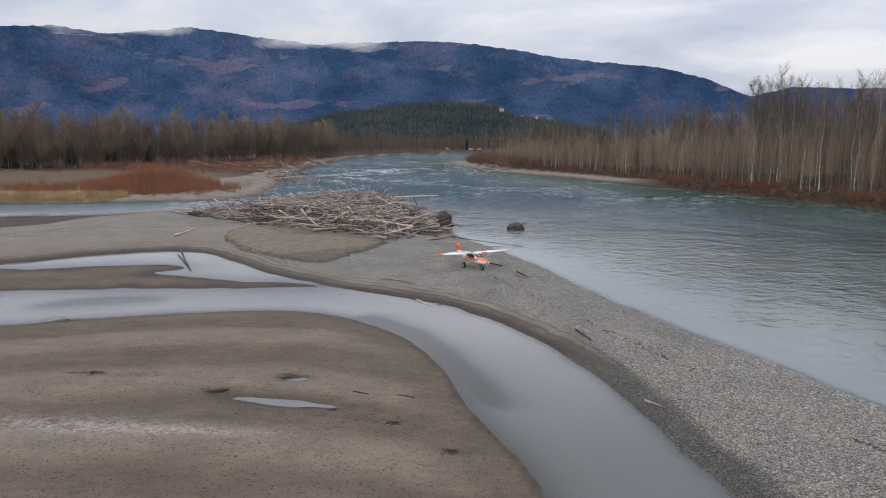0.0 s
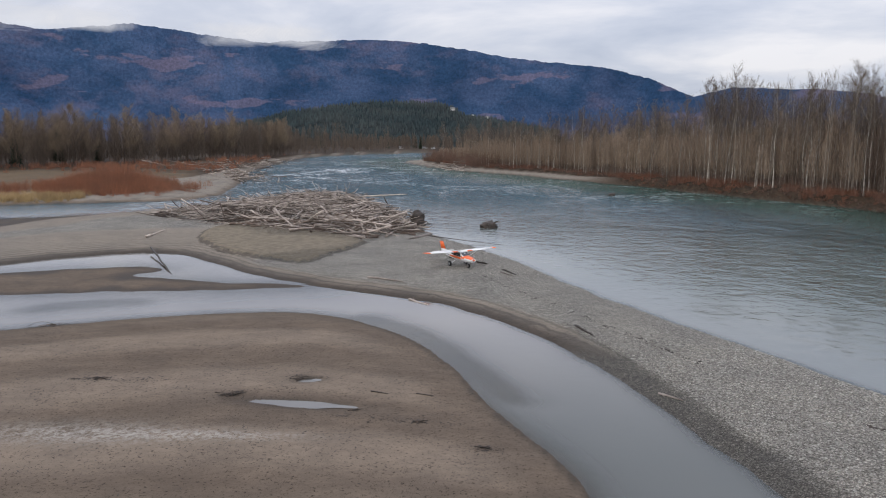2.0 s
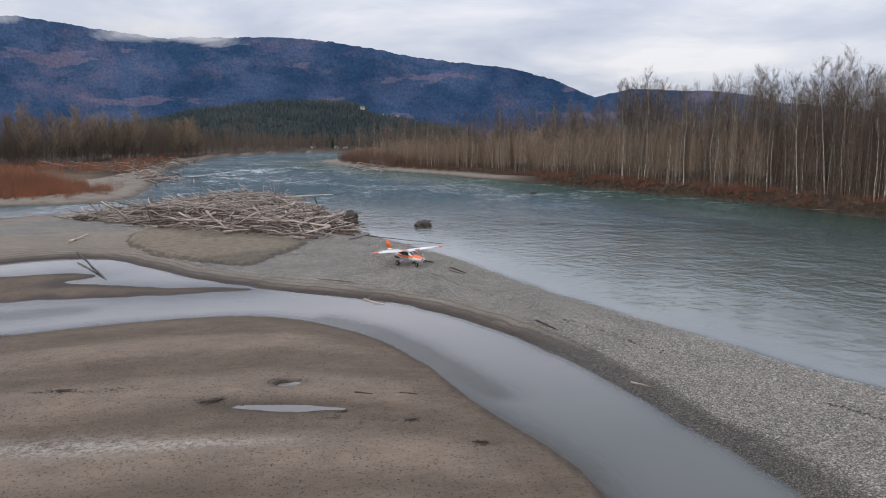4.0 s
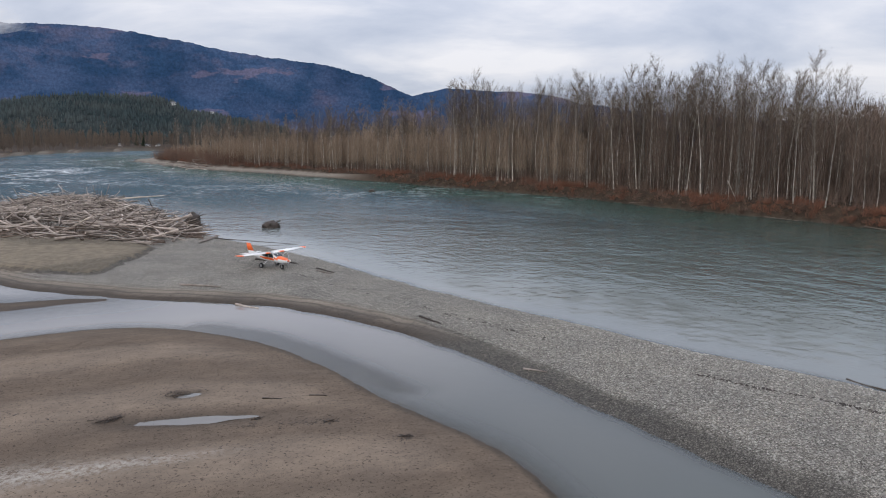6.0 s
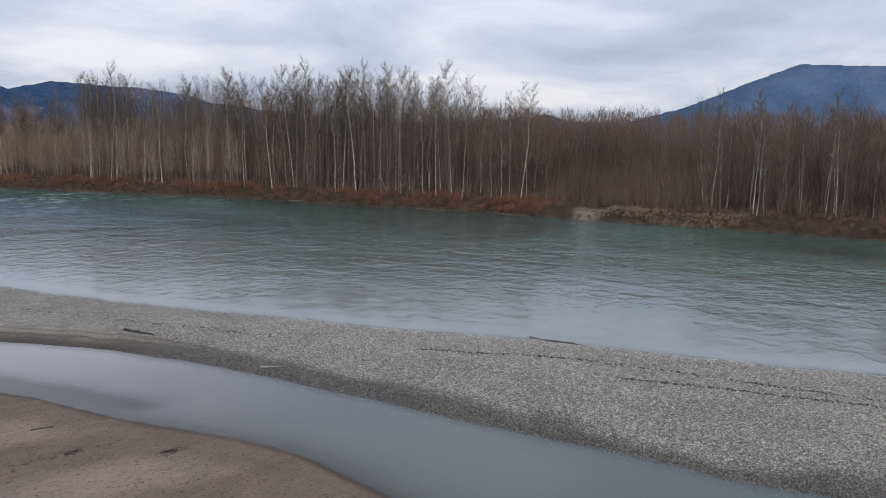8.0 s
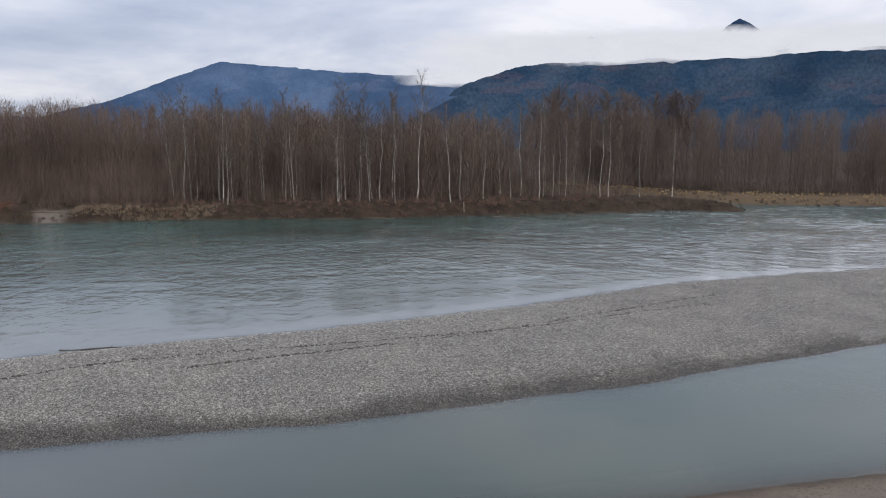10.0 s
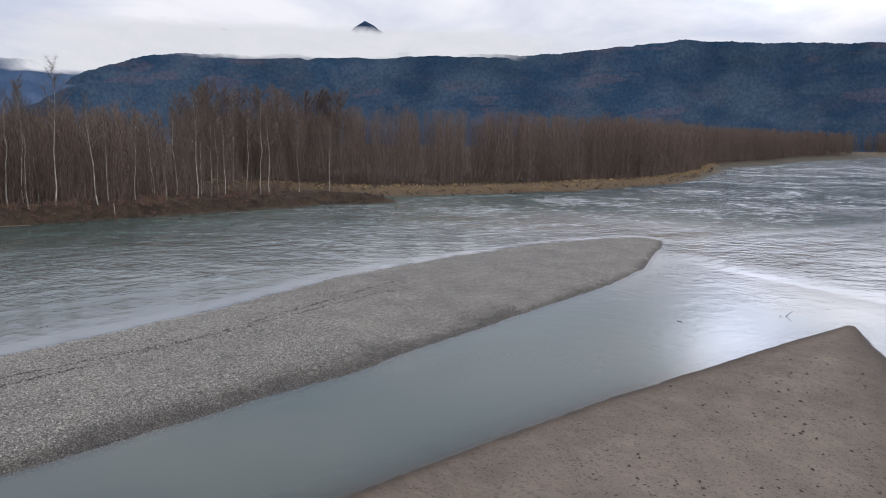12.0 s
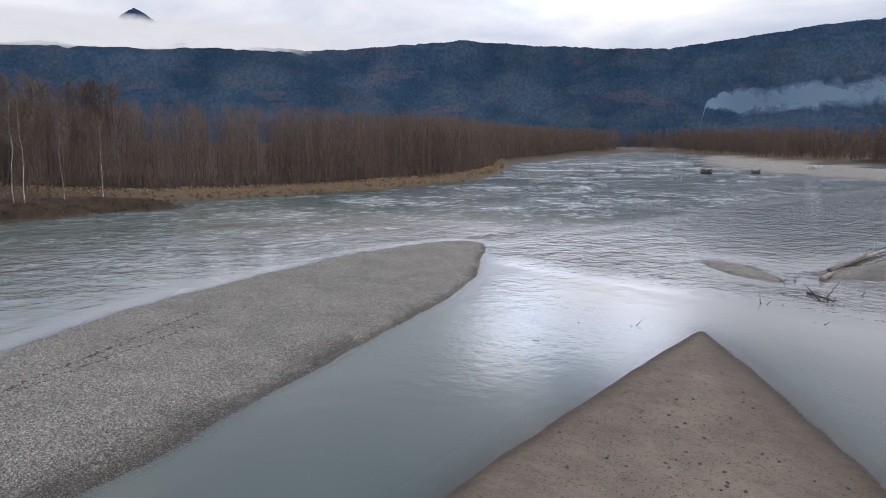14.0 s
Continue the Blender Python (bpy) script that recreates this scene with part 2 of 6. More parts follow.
def water_material():
    m, nt, b, out = material("river_water")
    p = where(nt)
    fast = attr(nt, "fast")
    # swell, waves and ripples, roughened in drifting patches
    swell = noisy(nt, p, 0.15, 3.0, 0.6, 0.3)
    waves = noisy(nt, p, 0.48, 3.0, 0.6, 0.3)
    ripples = noisy(nt, p, 1.7, 2.0, 0.5, 0.2)
    patch = ramp(nt, noisy(nt, mapped(nt, p, (1, 0.45, 1), 0.4), 0.05, 4.0, 0.6, 0.8), ((0.36, 0.25), (0.62, 1.5)))
    gusts = ramp(nt, noisy(nt, mapped(nt, p, (1, 0.5, 1), 0.4), 0.028, 4.0, 0.6, 0.6), ((0.38, 0.5), (0.62, 1.3)))
    height = calc(nt, "ADD", calc(nt, "MULTIPLY", swell, 1.9), calc(nt, "MULTIPLY", waves, 1.6))
    height = calc(nt, "ADD", height, calc(nt, "MULTIPLY", calc(nt, "MULTIPLY", ripples, 0.24), patch))
    height = calc(nt, "MULTIPLY", calc(nt, "MULTIPLY", height, gusts), fast)
    bump = nt.nodes.new("ShaderNodeBump")
    bump.inputs["Strength"].default_value, bump.inputs["Distance"].default_value = 1.0, 0.46
    nt.links.new(height, bump.inputs["Height"])
    deep = mixcol(nt, ramp(nt, noisy(nt, p, 0.02, 3.0), ((0.35, 0.0), (0.65, 1.0))), (0.012, 0.042, 0.031), (0.024, 0.06, 0.046))
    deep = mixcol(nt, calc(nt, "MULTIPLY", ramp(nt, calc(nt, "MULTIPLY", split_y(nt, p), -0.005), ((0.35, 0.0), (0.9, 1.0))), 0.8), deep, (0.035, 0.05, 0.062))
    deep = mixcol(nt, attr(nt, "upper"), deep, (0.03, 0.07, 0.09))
    # Pale body near the bar: suspended silt, plus painted-in sky reflection.
    silty = mixcol(nt, attr(nt, "silt"), deep, (0.21, 0.22, 0.21))
    silty = mixcol(nt, attr(nt, "arm"), silty, (0.112, 0.116, 0.109))
    # Milky body colour: silt in the upper arm, painted sky reflection downstream.
    silty = mixcol(nt, attr(nt, "milk_sheen"), silty, (0.25, 0.236, 0.222))
    # White crests: riffle foam, and sky reflection painted on the far reaches.
    drift = noisy(nt, mapped(nt, p, (0.3, 0.22, 1), 0.45), 0.12, 5.0, 0.7, 1.0)
    crests = noisy(nt, mapped(nt, p, (1.0, 0.6, 1), 0.45), 0.42, 6.0, 0.72, 0.6)
    foam_sheen = ramp(nt, calc(nt, "ADD", calc(nt, "MULTIPLY", drift, 0.55), calc(nt, "MULTIPLY", crests, 0.55)), ((0.56, 0.0), (0.68, 1.0)))
    silty = mixcol(nt, calc(nt, "MULTIPLY", foam_sheen, attr(nt, "foam_sheen")), silty, (0.72, 0.75, 0.76))
    body = nt.nodes.new("ShaderNodeBsdfDiffuse")
    put(nt, silty, body.inputs[0])
    clear = nt.nodes.new("ShaderNodeBsdfTransparent")
    clear.inputs[0].default_value = (0.86, 0.92, 0.88, 1)
    under = nt.nodes.new("ShaderNodeMixShader")
    nt.links.new(attr(nt, "murk"), under.inputs[0])
    nt.links.new(clear.outputs[0], under.inputs[1])
    nt.links.new(body.outputs[0], under.inputs[2])
    gloss = nt.nodes.new("ShaderNodeBsdfGlossy")
    gloss.inputs["Roughness"].default_value = 0.03
    gloss.inputs[0].default_value = (0.97, 0.98, 1, 1)
    nt.links.new(bump.outputs[0], gloss.inputs["Normal"])
    fr = nt.nodes.new("ShaderNodeFresnel")
    fr.inputs[0].default_value = 1.33
    nt.links.new(bump.outputs[0], fr.inputs["Normal"])
    top = nt.nodes.new("ShaderNodeMixShader")
    nt.links.new(fr.outputs[0], top.inputs[0])
    nt.links.new(under.outputs[0], top.inputs[1])
    nt.links.new(gloss.outputs[0], top.inputs[2])
    nt.links.new(top.outputs[0], out.inputs[0])
    return m


GROUND, WATER = ground_material(), water_material()
BARK_PALE = plain("pale_bark", (0.46, 0.42, 0.36), (0.13, 0.108, 0.086), 0.9, 0.85, bump=0.3, fine=12, vary=0.55)
BARK_MID = plain("brown_bark", (0.085, 0.062, 0.05), (0.21, 0.175, 0.145), 0.08, 0.9, bump=0, fine=12, vary=0.45)
BARK_DARK = plain("dark_bark", (0.07, 0.054, 0.042), (0.12, 0.095, 0.072), 1.5, 0.9, bump=0.3, fine=12, vary=0.3)
TWIGS = plain("bare_twigs", (0.122, 0.084, 0.064), (0.19, 0.138, 0.106), 0.05, 0.9, bump=0, fine=2.0, vary=0.3)
TWIGS_RED = plain("reddish_twigs", (0.2, 0.12, 0.085), (0.13, 0.085, 0.064), 0.05, 0.9, bump=0, fine=2.0, vary=0.3)
TWIGS_PALE = plain("pale_twigs", (0.33, 0.25, 0.178), (0.23, 0.168, 0.122), 0.05, 0.9, bump=0, fine=2.0, vary=0.3)
TWIGS_GREY = plain("grey_twigs", (0.15, 0.114, 0.085), (0.105, 0.078, 0.059), 0.05, 0.9, bump=0, fine=2.0, vary=0.3)
TWIGS_GOLD = plain("golden_twigs", (0.3, 0.225, 0.148), (0.2, 0.148, 0.105), 0.05, 0.9, bump=0, fine=2.0, vary=0.3)
WILLOW_STEMS = plain("willow_stems", (0.33, 0.135, 0.072), (0.19, 0.095, 0.06), 0.15, 0.9, bump=0, fine=3.0, vary=0.35)
RED_STEMS = plain("red_stems", (0.23, 0.102, 0.06), (0.14, 0.078, 0.054), 0.15, 0.9, bump=0, fine=3.0, vary=0.35)
DRY_GRASS = plain("dry_grass", (0.5, 0.36, 0.18), (0.28, 0.195, 0.1), 0.2, 0.9, bump=0, fine=3.0, vary=0.3)
NEEDLES = plain("conifer_needles", (0.018, 0.032, 0.02), (0.035, 0.05, 0.026), 0.15, 0.85, bump=0, fine=2.0, vary=0.35)
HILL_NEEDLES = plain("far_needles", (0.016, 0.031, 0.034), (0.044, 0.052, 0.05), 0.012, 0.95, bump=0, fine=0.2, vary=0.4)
DRIFT = plain("weathered_driftwood", (0.45, 0.388, 0.338), (0.2, 0.162, 0.136), 0.8, 0.85, bump=0.4, fine=9, vary=0.6)
DRIFT_BROWN = plain("brown_driftwood", (0.15, 0.112, 0.088), (0.09, 0.066, 0.052), 0.8, 0.85, bump=0.4, fine=9, vary=0.5)
# Darkened copy of the driftwood, painting the shade deep between the jam's logs.
DRIFT_SHADE = plain("shaded_driftwood", (0.11, 0.083, 0.066), (0.06, 0.045, 0.036), 0.8, 0.85, bump=0.4, fine=9, vary=0.5)
WET_WOOD = plain("wet_dark_wood", (0.032, 0.025, 0.02), (0.065, 0.05, 0.04), 1.2, 0.6, bump=0.4, fine=9, vary=0.3)
STONE = plain("river_stones", (0.45, 0.43, 0.384), (0.17, 0.161, 0.143), 4.0, 0.85, bump=0, fine=40, vary=0.6)


# ---- building helpers ----
def quick_mesh(name, V, F, mats=(), smooth=False):
    """A mesh from arrays whose faces all have the same number of corners."""
    V, F = np.asarray(V, np.float32), np.asarray(F, np.int32)
    me = bpy.data.meshes.new(name)
    k = F.shape[1]
    me.vertices.add(len(V))
    me.vertices.foreach_set("co", V.ravel())
    me.loops.add(F.size)
    me.loops.foreach_set("vertex_index", F.ravel())
    me.polygons.add(len(F))
    me.polygons.foreach_set("loop_start", np.arange(0, F.size, k, dtype=np.int32))
    me.polygons.foreach_set("loop_total", np.full(len(F), k, np.int32))
    if smooth:
        me.polygons.foreach_set("use_smooth", np.ones(len(F), bool))
    for m in mats:
        me.materials.append(m)
    me.update(calc_edges=True)
    return me


def part(name, bm, mat, parent, label="", smooth=True):
    me = bpy.data.meshes.new(name)
    bm.normal_update()
    bm.to_mesh(me)
    bm.free()
    me.materials.append(mat)
    if smooth:
        me.polygons.foreach_set("use_smooth", [True] * len(me.polygons))
    ob = new(name, me)
    ob.parent = parent
    return tagged(ob, label)


def part_data(name, me, parent, label=""):
    ob = new(name, me)
    ob.parent = parent
    return tagged(ob, label)


def empty(name, m=None):
    e = new(name)
    e.empty_display_size = 0.3
    if m is not None:
        e.matrix_world = m
    return e


def tube_arrays(path, radii, sides=6):
    """Vertices and quads of a tube along a path with a radius at each point, its ends closed to a point ring."""
    path = np.asarray(path, float)
    d = np.gradient(path, axis=0)
    d /= np.linalg.norm(d, axis=1)[:, None] + 1e-9
    ref = np.where(np.abs(d[:, 2:3]) > 0.9, [[1.0, 0, 0]], [[0, 0, 1.0]])
    u = np.cross(d, ref)
    u /= np.linalg.norm(u, axis=1)[:, None]
    w = np.cross(d, u)
    a = np.linspace(0, 2 * np.pi, sides, endpoint=False)
    ring = u[:, None] * np.cos(a)[None, :, None] + w[:, None] * np.sin(a)[None, :, None]
    V = (path[:, None] + ring * np.asarray(radii)[:, None, None]).reshape(-1, 3)
    n = len(path)
    i, j = np.meshgrid(np.arange(n - 1), np.arange(sides), indexing="ij")
    k = (j + 1) % sides
    F = np.stack([i * sides + j, i * sides + k, (i + 1) * sides + k, (i + 1) * sides + j], -1).reshape(-1, 4)
    return V, F


class Heap:
    """Gathers arrays of vertices and faces with one number of corners."""

    def __init__(self):
        self.v, self.f, self.n = [], [], 0

    def add(self, V, F):
        self.v.append(np.asarray(V, float))
        self.f.append(np.asarray(F) + self.n)
        self.n += len(V)

    def mesh(self, name, mats, smooth=False):
        return quick_mesh(name, np.concatenate(self.v), np.concatenate(self.f), mats, smooth)


def slivers(base, tip, width, rng):
    """One thin tapering triangle from each base to each tip."""
    d = tip - base
    side = np.cross(d, rng.normal(size=d.shape))
    side /= np.linalg.norm(side, axis=1)[:, None] + 1e-9
    side *= np.asarray(width).reshape(-1, 1) / 2
    V = np.stack([base - side, base + side, tip], 1).reshape(-1, 3)
    return V, np.arange(len(V)).reshape(-1, 3)


# ---- the plan of the river ----
S = 1.12
BAR = np.array([(-9, 125), (0, 106), (5, 94), (7, 86), (11.5, 73), (18, 58.5), (22, 49), (26, 40.5), (29, 35), (33, 25), (36, 17), (40, 9), (46, -3), (52, -12), (57, -20), (64, -39), (68, -55), (70, -66), (69, -76), (65, -80), (60.5, -76), (55, -69), (46, -59), (37.5, -43.5), (30, -25.5), (25, -14.5), (21, -5.5), (18, 3), (15.5, 11), (13, 20.5), (11.5, 28), (9.8, 34), (8.3, 43), (5, 54), (0.5, 63.5), (-4, 69.5), (-9, 73.5), (-20, 79.5), (-27, 84), (-36, 94), (-44, 102), (-56, 97), (-63, 87), (-90, 76), (-150, 60), (-150, 112), (-110, 108), (-84, 117), (-81, 133), (-72, 148), (-62, 158), (-54, 170), (-42, 180), (-31, 181), (-23, 168), (-16, 150), (-14, 136)]) * S
SAND = np.array([(-44, 59), (-34, 64), (-24, 67), (-17, 67), (-9, 60), (-5, 52), (-3.5, 46), (-1.5, 40.5), (1, 34.5), (1.6, 30), (1.3, 22), (2, 10), (5, -3), (8, -15), (11, -32), (13.4, -47.5), (14.3, -54.3), (14.1, -54.4), (10.2, -50), (6, -46), (-2, -37), (-6, -33), (-14, -20), (-30, -8), (-60, -4), (-160, -4), (-160, 40), (-60, 54)]) * S
SPIT = np.array([(-110, 84), (-80, 92), (-61, 96), (-55, 99.2), (-48, 100.6), (-43.5, 98), (-49, 94.2), (-40, 92.4), (-36, 89.9), (-28, 89.3), (-21, 88.2), (-35, 85.2), (-49, 84), (-60, 80.5), (-80, 74), (-110, 68)])
SILL = np.array([(-50.5, 74), (-48.5, 78), (-42, 80.8), (-38.5, 79.4), (-44.5, 76.3)])
LEFT = np.array([(-65, 187), (-67, 217), (-87, 293), (-100, 410), (-106, 480), (-98, 544), (-59, 640), (40, 720), (200, 770), (4400, 1500), (4400, 4400), (-4400, 4400), (-4400, 100), (-300, 128), (-160, 150), (-117, 163), (-90, 171), (-74, 178)]) * S
RIGHT = np.array([(40, 600), (-10, 530), (-27, 470), (-29, 440), (-22, 410), (-8, 370), (5, 338), (17, 325), (37, 288), (60, 245), (78, 203), (88, 181), (95, 160), (101, 135), (108, 119), (113, 92), (119, 72), (123, 55), (125, 30), (130, 5), (137, -14), (145, -39), (147.5, -69), (151, -68), (160, -50), (180, -25), (205, -15), (200, -45), (172, -60), (164, -85), (162, -110), (162, -136), (172, -170), (180, -202), (225, -270), (283, -336), (330, -450), (400, -600), (430, -740), (620, -900), (4400, -1500), (4400, 1400), (200, 660)]) * S
SOUTH = np.array([(600, -940), (430, -800), (380, -755), (250, -610), (120, -520), (0, -480), (-300, -400), (-4400, -300), (-4400, -4400), (4400, -4400), (4400, -1700)]) * S
SHOAL = np.array([(60, -330), (85, -348), (112, -362), (163, -388), (240, -500), (330, -690), (300, -690), (200, -560), (100, -480), (40, -420), (30, -350)]) * S
SKERRY = np.array([(33, -92), (29, -86), (22, -82), (17, -82.5), (20, -86), (26, -92)]) * S
LOBE = np.array([(-18, 70), (-14, 75), (-9.8, 70), (-5.8, 64.5), (-1.6, 54), (-0.2, 49), (-2.8, 51), (-4.7, 57), (-8, 60)])
RIM = np.array([(16.6, -61.5), (11.6, -58), (4.7, -51.3), (-3.8, -40.4), (-20, -25), (-22, -19), (-4, -36), (8, -50), (14, -58)])
MUDFLAT = np.array([(-150, 144), (-106, 152), (-92, 158.5), (-75, 174), (-62, 190), (-58, 178), (-72, 160), (-86, 143.5), (-96, 134.5), (-130, 122)])
SPUR = np.array([(19, -90), (17, -95), (14, -112), (18, -132), (0, -140), (-10, -112), (8, -93)]) * S


def inside_by(poly, X, Y):
    """Signed distance to a polygon's edge, positive inside."""
    best, odd = np.full(X.shape, 1e18), np.zeros(X.shape, bool)
    for (x0, y0), (x1, y1) in zip(poly, np.roll(poly, -1, 0)):
        dx, dy = x1 - x0, y1 - y0
        t = np.clip(((X - x0) * dx + (Y - y0) * dy) / (dx * dx + dy * dy), 0, 1)
        best = np.minimum(best, (X - x0 - t * dx) ** 2 + (Y - y0 - t * dy) ** 2)
        if y0 != y1:
            odd ^= ((y0 > Y) != (y1 > Y)) & (X < (x1 - x0) * (Y - y0) / (y1 - y0) + x0)
    return np.where(odd, 1, -1) * np.sqrt(best)


def smooth_poly(poly, rounds=2):
    for _ in range(rounds):
        nxt = np.roll(poly, -1, 0)
        poly = np.stack([0.75 * poly + 0.25 * nxt, 0.25 * poly + 0.75 * nxt], 1).reshape(-1, 2)
    return poly


LATTICE = np.random.default_rng(3).random((64, 64))


def value_noise(X, Y, size):
    """Smooth noise of -1 to 1 with features of that many metres."""
    x, y = X / size, Y / size
    i, j = np.floor(x).astype(int), np.floor(y).astype(int)
    u, v = x - i, y - j
    u, v = u * u * (3 - 2 * u), v * v * (3 - 2 * v)
    g = lambda a, b: LATTICE[a % 64, b % 64]
    return 2 * ((g(i, j) * (1 - u) + g(i + 1, j) * u) * (1 - v) + (g(i, j + 1) * (1 - u) + g(i + 1, j + 1) * u) * v) - 1


def step(x, a, b):
    t = np.clip((x - a) / (b - a), 0, 1)
    return t * t * (3 - 2 * t)


def bump_at(X, Y, x, y, rx, ry, turn):
    c, s = math.cos(turn), math.sin(turn)
    a, b = ((X - x) * c + (Y - y) * s) / rx, (-(X - x) * s + (Y - y) * c) / ry
    return np.exp(-(a * a + b * b))


SMOOTHED = {k: smooth_poly(p) for k, p in dict(bar=BAR, sand=SAND, spit=SPIT, left=LEFT, right=RIGHT, south=SOUTH, shoal=SHOAL, skerry=SKERRY, spur=SPUR, lobe=LOBE, rim=RIM, mudflat=MUDFLAT, sill=SILL).items()}
CRUST = smooth_poly(np.array([(-48, 128), (-47, 121), (-38.2, 108.2), (-30.6, 102.2), (-25.3, 98.6), (-22.9, 104), (-20.5, 110), (-18, 118), (-30, 128), (-46, 136)]), 1)
CHANNEL_Y = np.array([-90, -82, -60, -40, -20, 0, 20, 40, 60, 75, 90, 125]) * S
CHANNEL_X = np.array([62, 62, 50, 38, 28, 20, 14, 10, 1, -10, -24, -42]) * S
POOLS = [(-16.4, 47.6, 4.2, 0.62, -0.16), (-16.1, 51.9, 1.1, 0.4, 0.1)]


def terrain(X, Y):
    """Height of the ground and the shares of its covers, at arrays of places."""
    X, Y = np.asarray(X, float), np.asarray(Y, float)
    wx = X + 0.35 * value_noise(X, Y, 4.0) + 0.12 * value_noise(X + 40, Y, 1.3)
    wy = Y + 0.35 * value_noise(X + 17, Y + 9, 4.0) + 0.12 * value_noise(X, Y + 31, 1.3)
    big = 2.5 * value_noise(X + 5, Y + 70, 14.0)
    d = {k: inside_by(SMOOTHED[k], wx + (big if k in ("left", "right", "south", "shoal") else 0.6 * (X - wx) if k == "sand" else 0), wy + (0.6 * (Y - wy) if k == "sand" else 0)) for k in SMOOTHED}
    n1, n2, n3 = value_noise(X, Y, 9.0), value_noise(X + 3, Y + 8, 2.7), value_noise(X + 11, Y + 2, 0.9)
    shelf = lambda q, top, rim, bedslope: np.where(q > 0, top * (1 - np.exp(-np.maximum(q, 0) / rim)), q * bedslope)
    bar = shelf(d["bar"], 1.25, 3.6, 0.3) + step(d["bar"], 0, 6) * (0.10 * n1 + 0.05 * n2)
    head = step(Y, 95, 140)
    bar += head * step(d["bar"], 2, 14) * 0.5
    sand = shelf(d["sand"], 0.5, 2.6, 0.1) + step(d["sand"], 0, 8) * (0.10 * n1 + 0.03 * n2)
    # low swells left by falling water
    swell = step(np.sin((Y + 0.25 * np.abs(X + 18) ** 1.35 * 0.35 - 38.5 + 1.2 * n1) * 0.55), -0.7, 0.9)
    swell = np.where(Y < 28, np.clip(0.3 + 0.6 * n1 + 0.3 * n2, 0, 1), swell)
    sand += 0.14 * swell * step(d["sand"], 3, 10)
    crust = inside_by(CRUST, wx, wy)
    bar += 0.42 * step(crust, -0.5, 0.5)
    spit = shelf(d["spit"] + 0.5 * n2, 0.14, 3.0, 0.03)
    land = [shelf(d[k], 2.2, 3.0, 0.25) + step(d[k], 0, 10) * (0.5 * n1 + 0.2 * n2) for k in ("left", "right", "south")]
    shelf_up = step(Y, 272, 320) * step(X, 82, 50)
    beach = step(d["left"], 80, 35) * step(Y, 330, 200)
    land[1] = np.where(d["right"] > 0, land[1] * (1 - 0.6 * shelf_up * step(d["right"], 16, 8)), land[1]) + 1.3 * step(d["right"], 0.0, 4.5) * (1 - shelf_up)
    inlet = bump_at(X, Y, 134, 93, 7, 4, 0.5)
    land[1] = np.where(d["right"] > 0, land[1] * (1 - 0.8 * inlet), land[1])
    land[0] = np.where(d["left"] > 0, land[0] * (1 - 0.55 * beach), land[0])
    low = [shelf(d["shoal"], 0.5, 4, 0.08), shelf(d["skerry"], 0.35, 1.5, 0.1), shelf(d["spur"], 0.9, 3, 0.12), np.where(d["lobe"] > 0, 0.0, 0.12 * d["lobe"]) - 0.018, np.where(d["rim"] > 0, 0.0, 0.1 * d["rim"]) - 0.012 + 0.01 * n3, np.where(d["sill"] > 0, 0.0, 0.06 * d["sill"]) - 0.02, np.where(d["mudflat"] > 0, 0.02, 0.05 * d["mudflat"]) + 0.03 * n2 * step(d["mudflat"], -2, 3)]
    Z = np.maximum.reduce([bar, sand, spit, *land, *low, np.full(X.shape, -2.2)])
    for x, y, rx, ry, turn in POOLS:
        Z = Z - 0.22 * bump_at(X, Y, x, y, 1.25 * rx, 1.5 * ry, turn)
    Z = Z + step(Z, 0.05, 0.4) * 0.025 * n3
    m = {}
    edge = step(np.maximum(np.maximum(bar, d["shoal"]), low[2]) - np.maximum(sand, spit), -0.05, 0.05)
    bank = step(np.maximum.reduce([d["left"] - 5 - 45 * beach, d["right"], d["south"]]) + 3 * n2, -1.5, 1.5)
    # mud along the upper side of the bar, by the still pool and the jam
    mud = np.maximum(bump_at(X, Y, -36, 112, 17, 9, 0.1), step(X, -22, -46) * step(Y, 84, 96) * step(d["bar"], 26, 8))
    inner = step(X - np.interp(Y, CHANNEL_Y, CHANNEL_X), 14, 4) * step(Y, 150, 120)
    mud = np.maximum(mud, step(d["bar"], 4.0, 1.4) * step(Y + 0.6 * X, 55, 75) * inner)
    m["gravel"] = np.clip(edge * (1 - step(mud, 0.25, 0.6)), 0, 1)
    m["soil"] = (1 - step(inlet, 0.3, 0.6)) * np.maximum(bank * step(Z, 0.15, 0.7), step(d["right"], -3.0, 0.8)) * (1 - shelf_up * step(d["right"], 12, 9) * step(d["right"], -3, -1))
    m["straw"] = 0.75 * np.clip(bump_at(X, Y, -118, 200, 45, 14, 0.1) * 1.6 + step(n1, 0.1, 0.8) * 0.5 * step(d["left"], 0, 5) * step(d["left"], 90, 40) + 1.1 * step(d["left"], 10, 25) * step(d["left"], 170, 110) * step(Y, 330, 290) + 1.4 * step(X, 178, 184) * step(Y, -30, -42) * step(d["right"] + n2, 5.5, 3), 0, 1)
    rim = step(d["bar"], 3.2 + 1.5 * n1, 1.4) * step(d["bar"], -1.2, -0.2) * step(d["sand"], -40, -4) * step(Y, 72, 50) * step(n1 + 0.5 * n2, -0.6, 0.2)
    m["wet"] = np.clip(1 - step(Z + 0.04 * n2, 0.02, 0.11) + rim * (inside_by(SMOOTHED["sand"], X, Y) > -32) + 0.1 * step(n1 + 0.4 * n2, 0.0, 0.9) * (1 - m["gravel"]) * step(Z, 0.7, 0.3), 0, 1)
    m["wet"] = m["wet"] * (1 - 0.65 * step(Z, 0.02, -0.03))
